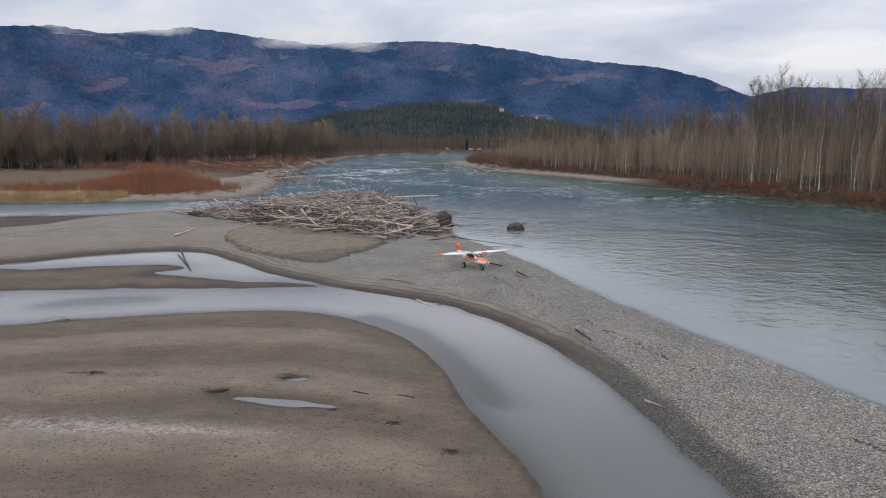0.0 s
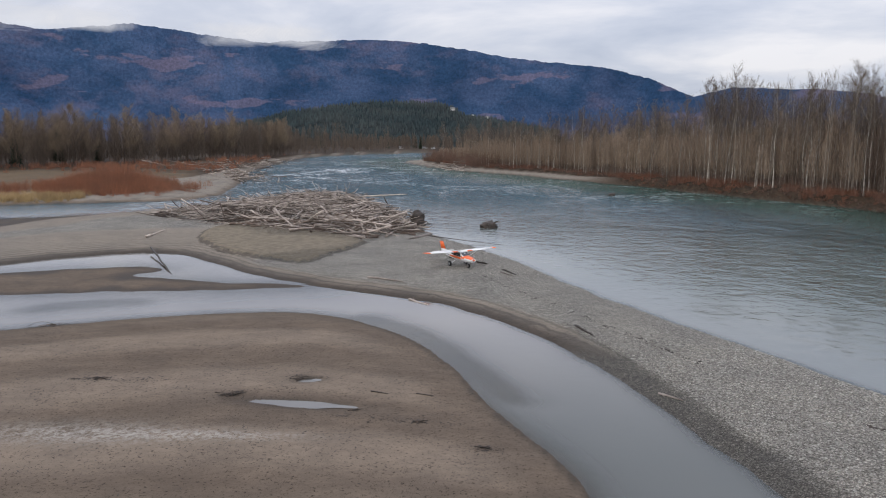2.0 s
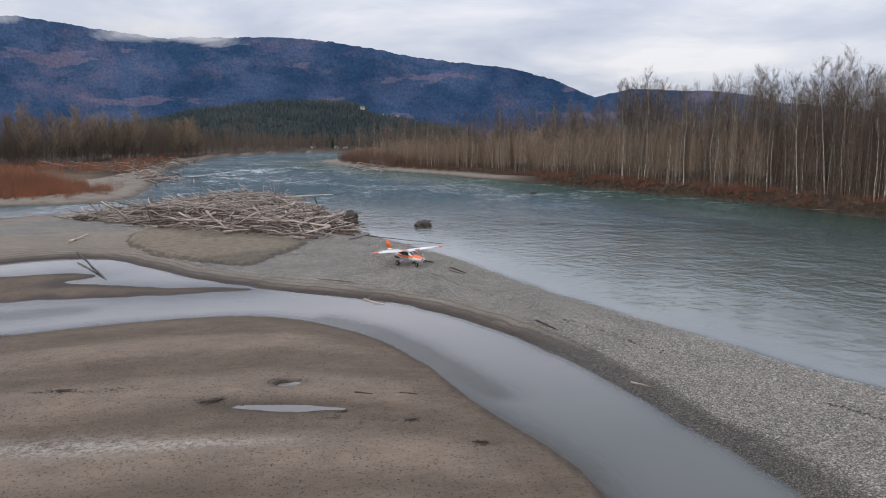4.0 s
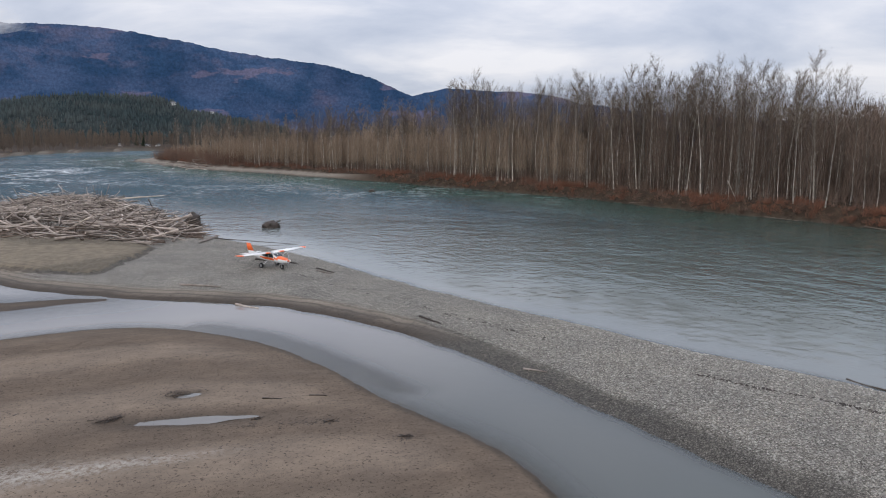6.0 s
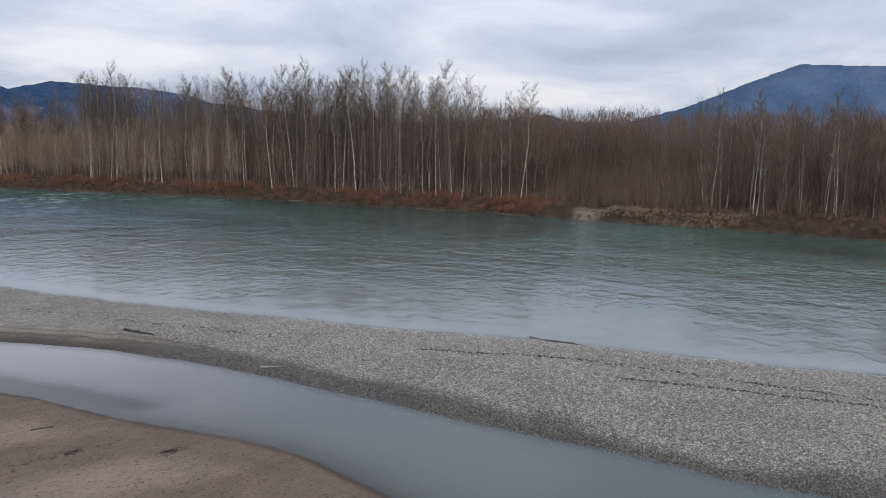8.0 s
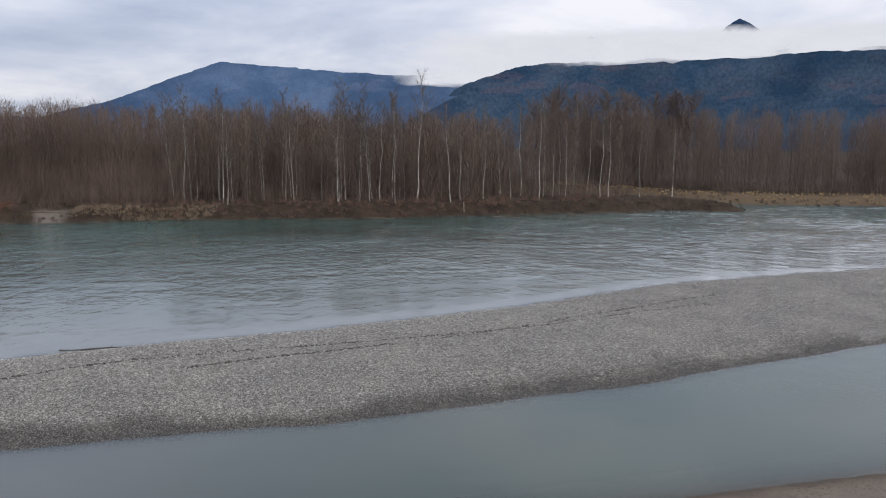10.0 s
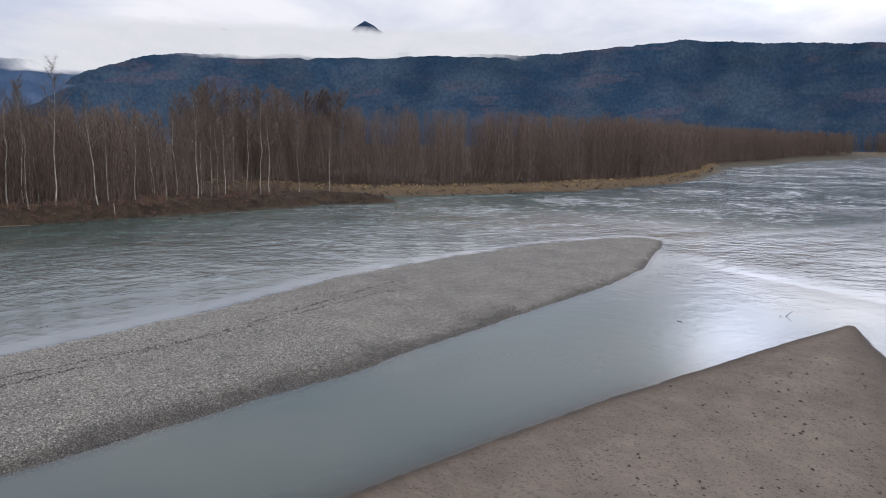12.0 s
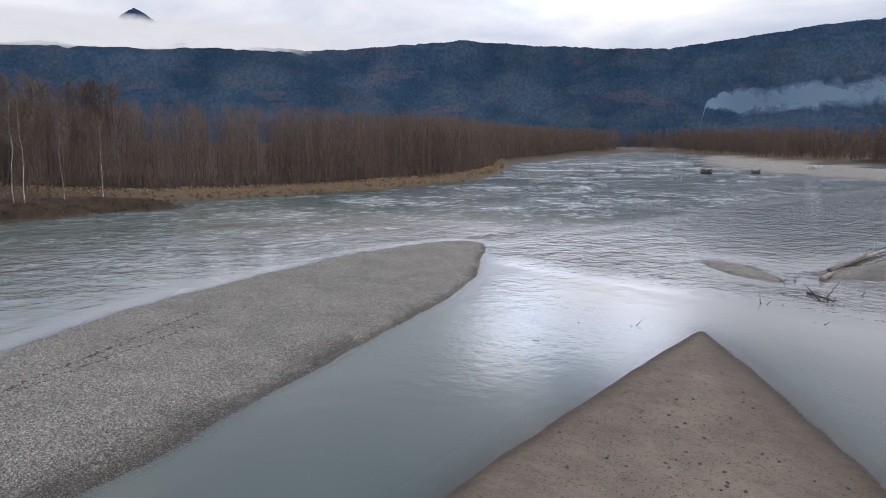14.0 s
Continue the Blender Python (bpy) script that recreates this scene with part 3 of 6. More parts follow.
    m["shore"] = np.clip(d["bar"], -5, 20)
    m["lined"] = step(d["bar"], 8, 3) * np.maximum(step(mud, 0.05, 0.4), 0.2 * inner)
    m["wet"] = np.clip(m["wet"] + 0.7 * inner * step(d["bar"] + 0.4 * n2 + 0.4 * n3, 1.5, 0.5) * step(d["bar"], -1.2, -0.2), 0, 1)
    m["wet"] = np.clip(m["wet"] + 0.55 * inner * step(d["bar"] + 0.5 * n2, 2.6, 1.2) * step(d["bar"], -0.6, 0.1) * step(Y + 0.6 * X, 45, 65), 0, 1)
    m["crust"] = np.clip(crust, -4, 4)
    m["wet"] = np.clip(m["wet"] + 0.5 * step(d["sand"] + 0.6 * n2, 6.5, 1.0) * step(Y, -8, -22) * step(X - np.interp(Y, [-62, -20], [15, 5]), 0.5, -1.5), 0, 1)
    m["bed"] = step(Z, 0.0, -0.5)
    m["pale"] = np.clip(bump_at(X, Y, -28, 41.9, 6, 1.5, 0.0) + bump_at(X, Y, -20, 41.6, 5, 0.6, 0.0), 0, 1)
    m["crest"] = np.clip(0.25 + 0.55 * swell * step(d["sand"], 1.5, 6) + 0.35 * step(d["left"], -2, 2) - 0.1 * edge - 0.2 * step(Y, 20, -10) * step(d["sand"], -2, 1), 0, 1)
    m["dry"] = np.clip(0.4 * step(inlet, 0.3, 0.7) + 0.35 * step(Y, 15, -15) * step(d["sand"], 0, 2) + shelf_up * step(d["right"], 0, 2) * step(d["right"], 14, 9) + step(d["left"], 0.5, 3) * (1 - bank) + 0.85 * step(mud, 0.1, 0.5) * step(d["bar"], 0, 1.5), 0, 1)
    for x, y, rx, ry, turn in POOLS:
        m["wet"] = np.maximum(m["wet"], bump_at(X, Y, x, y, 1.3 * rx, 1.8 * ry, turn))
    return Z, m, d


def height_at(x, y):
    return float(terrain(np.array([x]), np.array([y]))[0][0])


def graded(lo, hi, fine, mid_lo, mid_hi, mid, far, grow=1.12):
    """Coordinates at fine steps from lo to hi, at middling ones out to mid_lo and mid_hi, and ever wider ones beyond."""
    out, s = [], mid
    while not out or out[-1] < far:
        s *= grow
        out.append((out[-1] if out else 0) + s)
    out = np.array(out)
    left, right = np.arange(mid_lo, lo - mid / 2, mid), np.arange(hi + mid, mid_hi + mid / 2, mid)
    return np.concatenate([(mid_lo - out)[::-1], left, np.arange(lo, hi + fine / 2, fine), right, right[-1] + out])


def build_ground():
    gx, gy = graded(-60, 74, 0.5, -150, 205, 1.5, 4500), graded(-92, 120, 0.6, -250, 320, 1.9, 4500)
    X, Y = np.meshgrid(gx, gy)
    Z, m, d = terrain(X, Y)
    far = np.hypot(X, Y)
    nx, ny = len(gx), len(gy)
    i, j = np.meshgrid(np.arange(ny - 1), np.arange(nx - 1), indexing="ij")
    F = np.stack([i * nx + j, i * nx + j + 1, (i + 1) * nx + j + 1, (i + 1) * nx + j], -1).reshape(-1, 4)
    V = np.stack([X, Y, Z], -1).reshape(-1, 3)
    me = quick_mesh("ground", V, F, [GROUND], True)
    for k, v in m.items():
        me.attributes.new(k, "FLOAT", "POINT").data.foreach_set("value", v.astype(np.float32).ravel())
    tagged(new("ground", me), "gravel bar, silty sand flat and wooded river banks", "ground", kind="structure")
    # the river, over all that lies low
    low = (Z < 0.25)
    keep = low.ravel()[F].any(1)
    used, back = np.unique(F[keep], return_inverse=True)
    W = V[used].copy()
    W[:, 2] = 0.0
    me = quick_mesh("river", W, back.reshape(-1, 4), [WATER], True)
    depth = np.maximum(-Z, 0).ravel()[used]
    # the still arm between the bar and the sand
    wx, wy = W[:, 0], W[:, 1]
    xs = np.interp(wy, np.array([-82, -60, -40, -20, 0, 20, 40, 60, 75, 90, 125]) * S, np.array([66, 58, 50, 42, 30, 25, 20, 10, -5, -20, -40]) * S)
    still = step(wx - xs, 6, -6) * step(wy, 168, 150)
    south = step(wy, -70, -95)
    fast = np.clip(1 - still * (1 - 0.75 * south), 0.05, 1)
    ripple = still * np.clip(0.03 + 0.4 * step(wy, 0, -110), 0, 0.6) + 1 - still
    fast = np.minimum(fast, 0.03 + ripple)
    edge_calm = np.maximum(step(depth, 0.1, 1.3), step(wx, 70, 95))
    fast = fast * (0.25 + 0.75 * edge_calm)
    from_bar = -inside_by(SMOOTHED["bar"], wx, wy)
    fast = fast * (still + (1 - still) * (0.13 + 0.87 * step(from_bar + 12 * value_noise(wx, wy, 25) + 0.3 * np.clip(wy - 70, 0, 120), 8, 56)))
    fast = fast * (still + (1 - still) * (0.75 + 1.5 * step(wy, 120, 210) + 1.7 * step(wy, -60, -150)))
    fast = fast * (1.2 - 0.5 * step(wy, 74, 98) * step(wy, 230, 170) + 1.2 * bump_at(wx, wy, 98, 62, 42, 15, 0.25))
    # Whitest far downstream, where the sky's grazing reflection is painted in.
    foam_sheen = np.clip(0.75 * bump_at(wx, wy, 130, -190, 80, 150, 0.3) + 1.8 * bump_at(wx, wy, 240, -430, 90, 120, 0.3) + 0.8 * bump_at(wx, wy, -62, 330, 26, 140, 0) + 0.3 * step(wy, 150, 240), 0, 1) * (1 - still)
    near_bar = np.minimum(-inside_by(SMOOTHED["bar"], wx, wy), -inside_by(SMOOTHED["sand"], wx, wy))
    # Spread wider than the silt alone, to paint the sky's reflection too.
    silt = (1 - still * step(wy, -75, -55)) * np.exp(-np.maximum(near_bar, 0) / (42 - 6 * step(wy, 80, 130) + 12 * value_noise(wx, wy, 30))) * step(wy, 240, 140)
    silt = np.maximum(silt, 0.12 * step(wy, -90, -130) * step(wx, 190, 90))
    # The pool downstream is made milky to paint its bright sky reflection.
    for k, v in dict(fast=fast, silt=silt, upper=step(wy, 70, 190) * step(-inside_by(SMOOTHED["right"], wx, wy), 14, 55), arm=still * (1 - 0.8 * south) * (0.42 + 0.58 * step(wy, 5, 38)), murk=1 - np.exp(-depth / 0.13), foam_sheen=foam_sheen, milk_sheen=np.clip(still * step(wy, 38, 78) + 0.62 * step(wy, -40, -85) * step(wx, 140, 80) * step(wy, -150, -100) + 0.12 * step(wy, -330, -430), 0, 1)).items():
        me.attributes.new(k, "FLOAT", "POINT").data.foreach_set("value", v.astype(np.float32))
    tagged(new("water", me), "green glacial river with a still side channel", "river", kind="structure")
    return d


build_ground()


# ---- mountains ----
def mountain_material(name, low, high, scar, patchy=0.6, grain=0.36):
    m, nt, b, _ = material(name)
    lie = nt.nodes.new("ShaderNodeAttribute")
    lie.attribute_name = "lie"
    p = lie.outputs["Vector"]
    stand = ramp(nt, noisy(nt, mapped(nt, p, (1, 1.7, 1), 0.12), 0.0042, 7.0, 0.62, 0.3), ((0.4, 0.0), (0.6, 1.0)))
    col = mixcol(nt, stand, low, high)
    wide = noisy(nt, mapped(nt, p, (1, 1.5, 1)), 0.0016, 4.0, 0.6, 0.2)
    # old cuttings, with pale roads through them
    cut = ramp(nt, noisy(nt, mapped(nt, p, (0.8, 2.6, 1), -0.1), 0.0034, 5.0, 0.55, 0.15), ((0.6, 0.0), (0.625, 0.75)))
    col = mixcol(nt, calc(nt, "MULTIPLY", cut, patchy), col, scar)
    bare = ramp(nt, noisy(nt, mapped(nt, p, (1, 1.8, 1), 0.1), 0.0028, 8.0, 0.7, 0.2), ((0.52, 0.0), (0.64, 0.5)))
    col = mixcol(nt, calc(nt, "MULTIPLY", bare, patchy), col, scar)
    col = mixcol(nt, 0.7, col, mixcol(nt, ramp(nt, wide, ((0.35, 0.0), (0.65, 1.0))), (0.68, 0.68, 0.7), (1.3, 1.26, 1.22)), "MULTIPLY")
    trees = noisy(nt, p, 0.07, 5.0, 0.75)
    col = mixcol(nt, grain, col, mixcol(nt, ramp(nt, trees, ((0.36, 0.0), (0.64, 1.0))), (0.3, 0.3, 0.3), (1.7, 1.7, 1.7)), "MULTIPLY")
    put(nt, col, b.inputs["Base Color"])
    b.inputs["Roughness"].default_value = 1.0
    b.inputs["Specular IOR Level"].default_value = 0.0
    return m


# The three far ranges have the air's blue haze mixed into their colours.
RIDGE = mountain_material("haze_blue_far_forest", (0.022, 0.05, 0.1), (0.046, 0.074, 0.135), (0.135, 0.115, 0.16), 0.75)
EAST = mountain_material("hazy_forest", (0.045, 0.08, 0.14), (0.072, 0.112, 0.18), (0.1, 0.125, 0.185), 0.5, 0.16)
SLOPE = mountain_material("haze_blue_mid_forest", (0.019, 0.041, 0.07), (0.038, 0.06, 0.087), (0.072, 0.064, 0.084), 0.6)
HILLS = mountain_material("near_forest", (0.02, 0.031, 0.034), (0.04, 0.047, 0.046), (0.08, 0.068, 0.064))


SAMPLES = {}


def mountain(name, label, profile, far, near, mat, rough=1.0, seed=0, eye=(-15, 5, 18.7)):
    """A range whose skyline has these bearings and elevations in degrees, its crest far metres away and its foot near."""
    az, el = np.array(profile, float).T
    steps = int((az[-1] - az[0]) / 0.11)
    A = np.linspace(az[0], az[-1], steps)
    top = np.interp(A, az, el)
    top = top + (0.07 * value_noise(A + 3 * seed, 0 * A + seed, 1.7) + 0.04 * value_noise(A, 0 * A + 9 + seed, 0.5)) * np.clip(top, 0, 1)
    rows = 41
    t = np.r_[np.linspace(-0.25, 0, 8)[:-1], np.linspace(0, 1.0, 34)][:, None]
    a = np.radians(A)[None, :]
    R = np.where(t >= 0, far - t * (far - near), far - t * (far - near) * 1.2)
    X, Y = eye[0] + R * np.sin(a), eye[1] + R * np.cos(a)
    crest = eye[2] + far * np.tan(np.radians(top))[None, :]
    o = seed * 977.0
    gully = sum(value_noise(X + o, Y + o, s) * w for s, w in ((900, 1.0), (420, 0.6), (190, 0.35), (90, 0.18)))
    fall = np.where(t >= 0, (1 - np.clip(t, 0, 1)) ** 0.95, 1 + t * 1.2)
    Z = crest * fall + rough * 0.15 * crest * gully * np.clip(t * 5, 0, 1) * np.clip((1 - t) * 3, 0, 1)
    Z = np.minimum(Z, crest * np.where(t >= 0, R / far * (0.995 - 0.05 * np.clip(t, 0, 1)), 1)) + rough * np.random.default_rng(seed).random(X.shape) * 3.5 * (np.abs(t) < 0.001)
    Z = np.where(t >= 0.999, -3, Z)
    SAMPLES[name] = (A, top, X, Y, Z)
    n = steps
    i, j = np.meshgrid(np.arange(rows - 1), np.arange(n - 1), indexing="ij")
    F = np.stack([i * n + j, i * n + j + 1, (i + 1) * n + j + 1, (i + 1) * n + j], -1).reshape(-1, 4)
    me = quick_mesh(name, np.stack([X, Y, Z], -1).reshape(-1, 3), F, [mat], True)
    lie = np.stack([a * far + 0 * X, np.arctan2(Z - eye[2], R) * far, 0 * X + seed * 900.0], -1)
    me.attributes.new("lie", "FLOAT_VECTOR", "POINT").data.foreach_set("vector", lie.astype(np.float32).ravel())
    return tagged(new(name, me), label, "mountain", kind="structure")


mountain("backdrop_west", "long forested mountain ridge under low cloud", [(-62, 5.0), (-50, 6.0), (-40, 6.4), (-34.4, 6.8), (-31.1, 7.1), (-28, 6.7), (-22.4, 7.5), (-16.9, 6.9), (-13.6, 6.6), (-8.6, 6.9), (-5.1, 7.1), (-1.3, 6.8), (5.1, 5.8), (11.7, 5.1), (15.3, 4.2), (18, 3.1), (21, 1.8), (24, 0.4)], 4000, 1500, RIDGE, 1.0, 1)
mountain("backdrop_gap", "low forested hills in the valley gap, painted haze-blue", [(14, 1.5), (18, 2.8), (21.2, 3.5), (23.8, 3.45), (27.7, 3.2), (32, 2.4), (38, 1.6), (46, 1.3), (54.5, 1.6), (56.5, 2.0), (58.1, 1.6), (63, 1.2), (66, 0.8)], 4450, 2800, RIDGE, 0.6, 2)
mountain("backdrop_east", "flat-topped forested mountain painted haze-blue", [(60, 0.5), (63, 1.6), (66.8, 2.6), (71.1, 4.4), (74.1, 5.5), (79.7, 5.2), (87.8, 4.8), (93.5, 4.6), (99, 4.0), (106, 2.0)], 4300, 2400, EAST, 0.8, 3)
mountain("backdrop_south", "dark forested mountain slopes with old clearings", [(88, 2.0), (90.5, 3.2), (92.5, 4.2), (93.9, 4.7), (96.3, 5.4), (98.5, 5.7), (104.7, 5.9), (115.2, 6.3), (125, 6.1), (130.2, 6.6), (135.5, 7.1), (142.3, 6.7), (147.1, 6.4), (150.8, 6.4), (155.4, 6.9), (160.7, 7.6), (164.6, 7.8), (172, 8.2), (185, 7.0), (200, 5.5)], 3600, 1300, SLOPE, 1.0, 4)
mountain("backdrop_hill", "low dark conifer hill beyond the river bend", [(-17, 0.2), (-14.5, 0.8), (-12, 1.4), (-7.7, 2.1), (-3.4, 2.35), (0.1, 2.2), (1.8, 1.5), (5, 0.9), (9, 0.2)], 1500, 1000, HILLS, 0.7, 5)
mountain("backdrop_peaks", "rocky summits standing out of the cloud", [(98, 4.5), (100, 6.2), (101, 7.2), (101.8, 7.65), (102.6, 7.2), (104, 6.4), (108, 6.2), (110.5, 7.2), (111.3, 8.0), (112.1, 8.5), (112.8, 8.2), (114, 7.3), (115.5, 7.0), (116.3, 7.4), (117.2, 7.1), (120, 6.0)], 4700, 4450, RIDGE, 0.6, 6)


def cloud_material(seed):
    m, nt, b, out = material("cloud_bank")
    nt.nodes.remove(b)
    p = where(nt)
    n = noisy(nt, mapped(nt, p, (1, 1, 2.2)), 0.005, 7.0, 0.62, 0.6)
    fac = ramp(nt, calc(nt, "ADD", attr(nt, "body"), calc(nt, "MULTIPLY", calc(nt, "SUBTRACT", n, 0.5), 1.3)), ((0.22, 0.0), (0.95, 1.0)))
    glow = nt.nodes.new("ShaderNodeEmission")
    put(nt, mixcol(nt, n, (0.63, 0.665, 0.72), (0.8, 0.815, 0.855)), glow.inputs[0])
    clear = nt.nodes.new("ShaderNodeBsdfTransparent")
    mix = nt.nodes.new("ShaderNodeMixShader")
    for k, v in enumerate((fac, clear.outputs[0], glow.outputs[0])):
        nt.links.new(v, mix.inputs[k])
    nt.links.new(mix.outputs[0], out.inputs[0])
    return m


CLOUD = cloud_material(1)


def cloud_bank(name, az0, az1, el0, el1, far, eye=(-15, 5, 18.7), soft=0.35, full=1.0):
    """A bank of low cloud far off, thinning towards its rims."""
    a, e = np.meshgrid(np.radians(np.linspace(az0, az1, 60)), np.linspace(0, 1, 14))
    el = np.radians(el0 + (el1 - el0) * e)
    V = np.stack([eye[0] + far * np.sin(a), eye[1] + far * np.cos(a), eye[2] + far * np.tan(el)], -1).reshape(-1, 3)
    i, j = np.meshgrid(np.arange(13), np.arange(59), indexing="ij")
    F = np.stack([i * 60 + j, i * 60 + j + 1, (i + 1) * 60 + j + 1, (i + 1) * 60 + j], -1).reshape(-1, 4)
    me = quick_mesh(name, V, F, [CLOUD], True)
    u = np.linspace(0, 1, 60)[None, :] * np.ones((14, 1))
    body = full * step(e, 0, soft) * step(e, 1, 1 - soft) * step(u, 0, 0.3) * step(u, 1, 0.7)
    me.attributes.new("body", "FLOAT", "POINT").data.foreach_set("value", body.astype(np.float32).ravel())
    return tagged(new(name, me), "low white cloud lying along the mountain tops", "cloud", kind="structure")


cloud_bank("backdrop_cloud_south", 82, 134, 4.2, 8.6, 4250, full=1.25)
cloud_bank("backdrop_cloud_ridge", 91, 128, 5.0, 8.2, 2950, full=1.0)
cloud_bank("backdrop_cloud_east", 86, 97, 3.7, 5.6, 3700, full=0.95)
cloud_bank("backdrop_cloud_west", -20, -7, 5.9, 8.2, 3300, full=0.7)
cloud_bank("backdrop_cloud_far_west", -36, -20, 6.5, 8.8, 3300, full=0.6)


def smoke_material():
    m, nt, b, out = material("wood_smoke")
    nt.nodes.remove(b)
    p = where(nt)
    n = noisy(nt, p, 0.03, 6.0, 0.65, 0.8)
    fac = ramp(nt, calc(nt, "ADD", attr(nt, "body"), calc(nt, "MULTIPLY", calc(nt, "SUBTRACT", n, 0.5), 2.6)), ((0.5, 0.0), (1.8, 0.6)))
    pale = nt.nodes.new("ShaderNodeBsdfDiffuse")
    pale.inputs[0].default_value = (0.24, 0.34, 0.43, 1)
    clear = nt.nodes.new("ShaderNodeBsdfTransparent")
    mix = nt.nodes.new("ShaderNodeMixShader")
    for k, v in enumerate((fac, clear.outputs[0], pale.outputs[0])):
        nt.links.new(v, mix.inputs[k])
    nt.links.new(mix.outputs[0], out.inputs[0])
    return m


def smoke(eye=(-17, 9, 19.3), far=900):
    """A column of wood smoke from beyond the far trees, drifting down the valley, as a bent sheet far off."""
    u, v = np.meshgrid(np.linspace(0, 1, 50), np.linspace(-1, 1, 14))
    az = np.radians(153.4 + 0.4 * step(u, 0, 0.22) + 16 * np.clip(u - 0.16, 0, 1))
    mid = 0.3 + 2.1 * step(u, 0, 0.2) + 0.9 * u
    wide = 0.2 + 1.2 * step(u, 0.1, 0.32)
    el = np.radians(mid + v * wide)
    r = far + 25 * np.sin(9 * u) + 12 * v
    V = np.stack([eye[0] + r * np.sin(az), eye[1] + r * np.cos(az), eye[2] + r * np.tan(el)], -1).reshape(-1, 3)
    i, j = np.meshgrid(np.arange(13), np.arange(49), indexing="ij")
    F = np.stack([i * 50 + j, i * 50 + j + 1, (i + 1) * 50 + j + 1, (i + 1) * 50 + j], -1).reshape(-1, 4)
    me = quick_mesh("backdrop_smoke", V, F, [smoke_material()], True)
    body = (1 - np.abs(v) ** 1.3) * (1.6 - 0.5 * u) * step(u, 1, 0.85)
    me.attributes.new("body", "FLOAT", "POINT").data.foreach_set("value", body.astype(np.float32).ravel())
    tagged(new("backdrop_smoke", me), "blue wood smoke drifting above distant trees", "smoke", kind="structure")


smoke()


# ---- trees ----
def bare_tree_meshes(seed, tall, lean=0.02, crown_from=0.45, spread=0.12, twigs=900, bark=BARK_PALE, twig=TWIGS, twig_w=0.024, limbs=24):
    """Trunk and crown meshes of a leafless tree of that height."""
    rng = np.random.default_rng(seed)
    n = 9
    t = np.linspace(0, 1, n)
    drift = np.cumsum(rng.normal(0, lean * tall / n, (n, 2)), 0)
    drift -= drift[0]
    path = np.c_[drift, t * tall]
    base_r = 0.0048 * tall
    V, F = tube_arrays(path, base_r * (1 - 0.93 * t) * (1 + 0.5 * np.exp(-t * 14)), 6)
    trunk = Heap()
    trunk.add(V, F)
    ends, starts = [], []
    for k in range(limbs):
        h = crown_from + (0.97 - crown_from) * (k + rng.random()) / limbs
        p0 = np.array([np.interp(h, t, path[:, a]) for a in range(3)])
        az = rng.random() * 2 * np.pi
        reach = spread * tall * (1.25 - 0.85 * (h - crown_from) / (1 - crown_from)) * rng.uniform(0.6, 1.15)
        rise = reach * rng.uniform(0.9, 1.8)
        s = np.linspace(0, 1, 4)
        limb = p0 + np.c_[np.cos(az) * reach * s, np.sin(az) * reach * s, rise * s ** 1.25] + np.r_[np.zeros((1, 3)), rng.normal(0, 0.04 * reach, (3, 3))]
        r0 = base_r * (1 - 0.9 * h) * 0.5
        V, F = tube_arrays(limb, r0 * (1 - 0.85 * s), 4)
        trunk.add(V, F)
        m = twigs // limbs
        u = rng.uniform(0.1, 1.0, m)
        base = np.stack([np.interp(u, s, limb[:, a]) for a in range(3)], 1)
        way = np.array([np.cos(az) * 0.3, np.sin(az) * 0.3, 0.7]) + rng.normal(0, 0.52, (m, 3))
        way[:, 2] = np.abs(way[:, 2]) * 0.9 + 0.1
        way /= np.linalg.norm(way, axis=1)[:, None]
        tip = base + way * (rng.uniform(0.3, 0.9, m) * reach)[:, None]
        starts.append(base)
        ends.append(tip)
        # finer twigs from the first ones
        k2 = rng.integers(0, m, m)
        b2 = base[k2] + (tip[k2] - base[k2]) * rng.uniform(0.4, 0.95, m)[:, None]
        w2 = way[k2] + rng.normal(0, 0.5, (m, 3))
        starts.append(b2)
        ends.append(b2 + w2 * (rng.uniform(0.15, 0.4, m) * reach)[:, None])
    V, F = slivers(np.concatenate(starts), np.concatenate(ends), rng.uniform(0.6, 1.2, sum(map(len, starts))) * twig_w, rng)
    return trunk.mesh("trunk", [bark], True), quick_mesh("crown", V, F, [twig])


def conifer_meshes(seed, tall, width=0.2):
    rng = np.random.default_rng(seed)
    s = np.linspace(0, 1, 5)
    V, F = tube_arrays(np.c_[np.zeros((5, 2)), s * tall], 0.012 * tall * (1 - 0.95 * s), 6)
    trunk = Heap()
    trunk.add(V, F)
    n = 1100
    h = 0.12 + 0.88 * rng.random(n) ** 0.9
    az = rng.random(n) * 2 * np.pi
    reach = width * tall * (1.03 - h) * rng.uniform(0.55, 1.1, n) + 0.15
    base = np.c_[np.zeros((n, 2)), h * tall]
    tip = base + np.c_[np.cos(az) * reach, np.sin(az) * reach, -0.28 * reach]
    V, F = slivers(base + (tip - base) * 0.15, tip, 0.28 * reach + 0.15, rng)
    return trunk.mesh("trunk", [BARK_DARK], True), quick_mesh("crown", V, F, [NEEDLES])


def plant(name, label, category, group, meshes, x, y, turn=0.0, scale=1.0, sink=0.1, z=None):
    m = pose(x, y, (height_at(x, y) if z is None else z) - sink, 2.6 * math.sin(7.1 * x + y), 2.6 * math.sin(5.3 * y - x), turn) @ Matrix.Scale(scale, 4)
    ob = new(name)
    ob.matrix_world = m
    ob.empty_display_size = 0.5
    for pname, me in meshes:
        child = new(pname, me)
        child.parent = ob
    return tagged(ob, label, category, group)


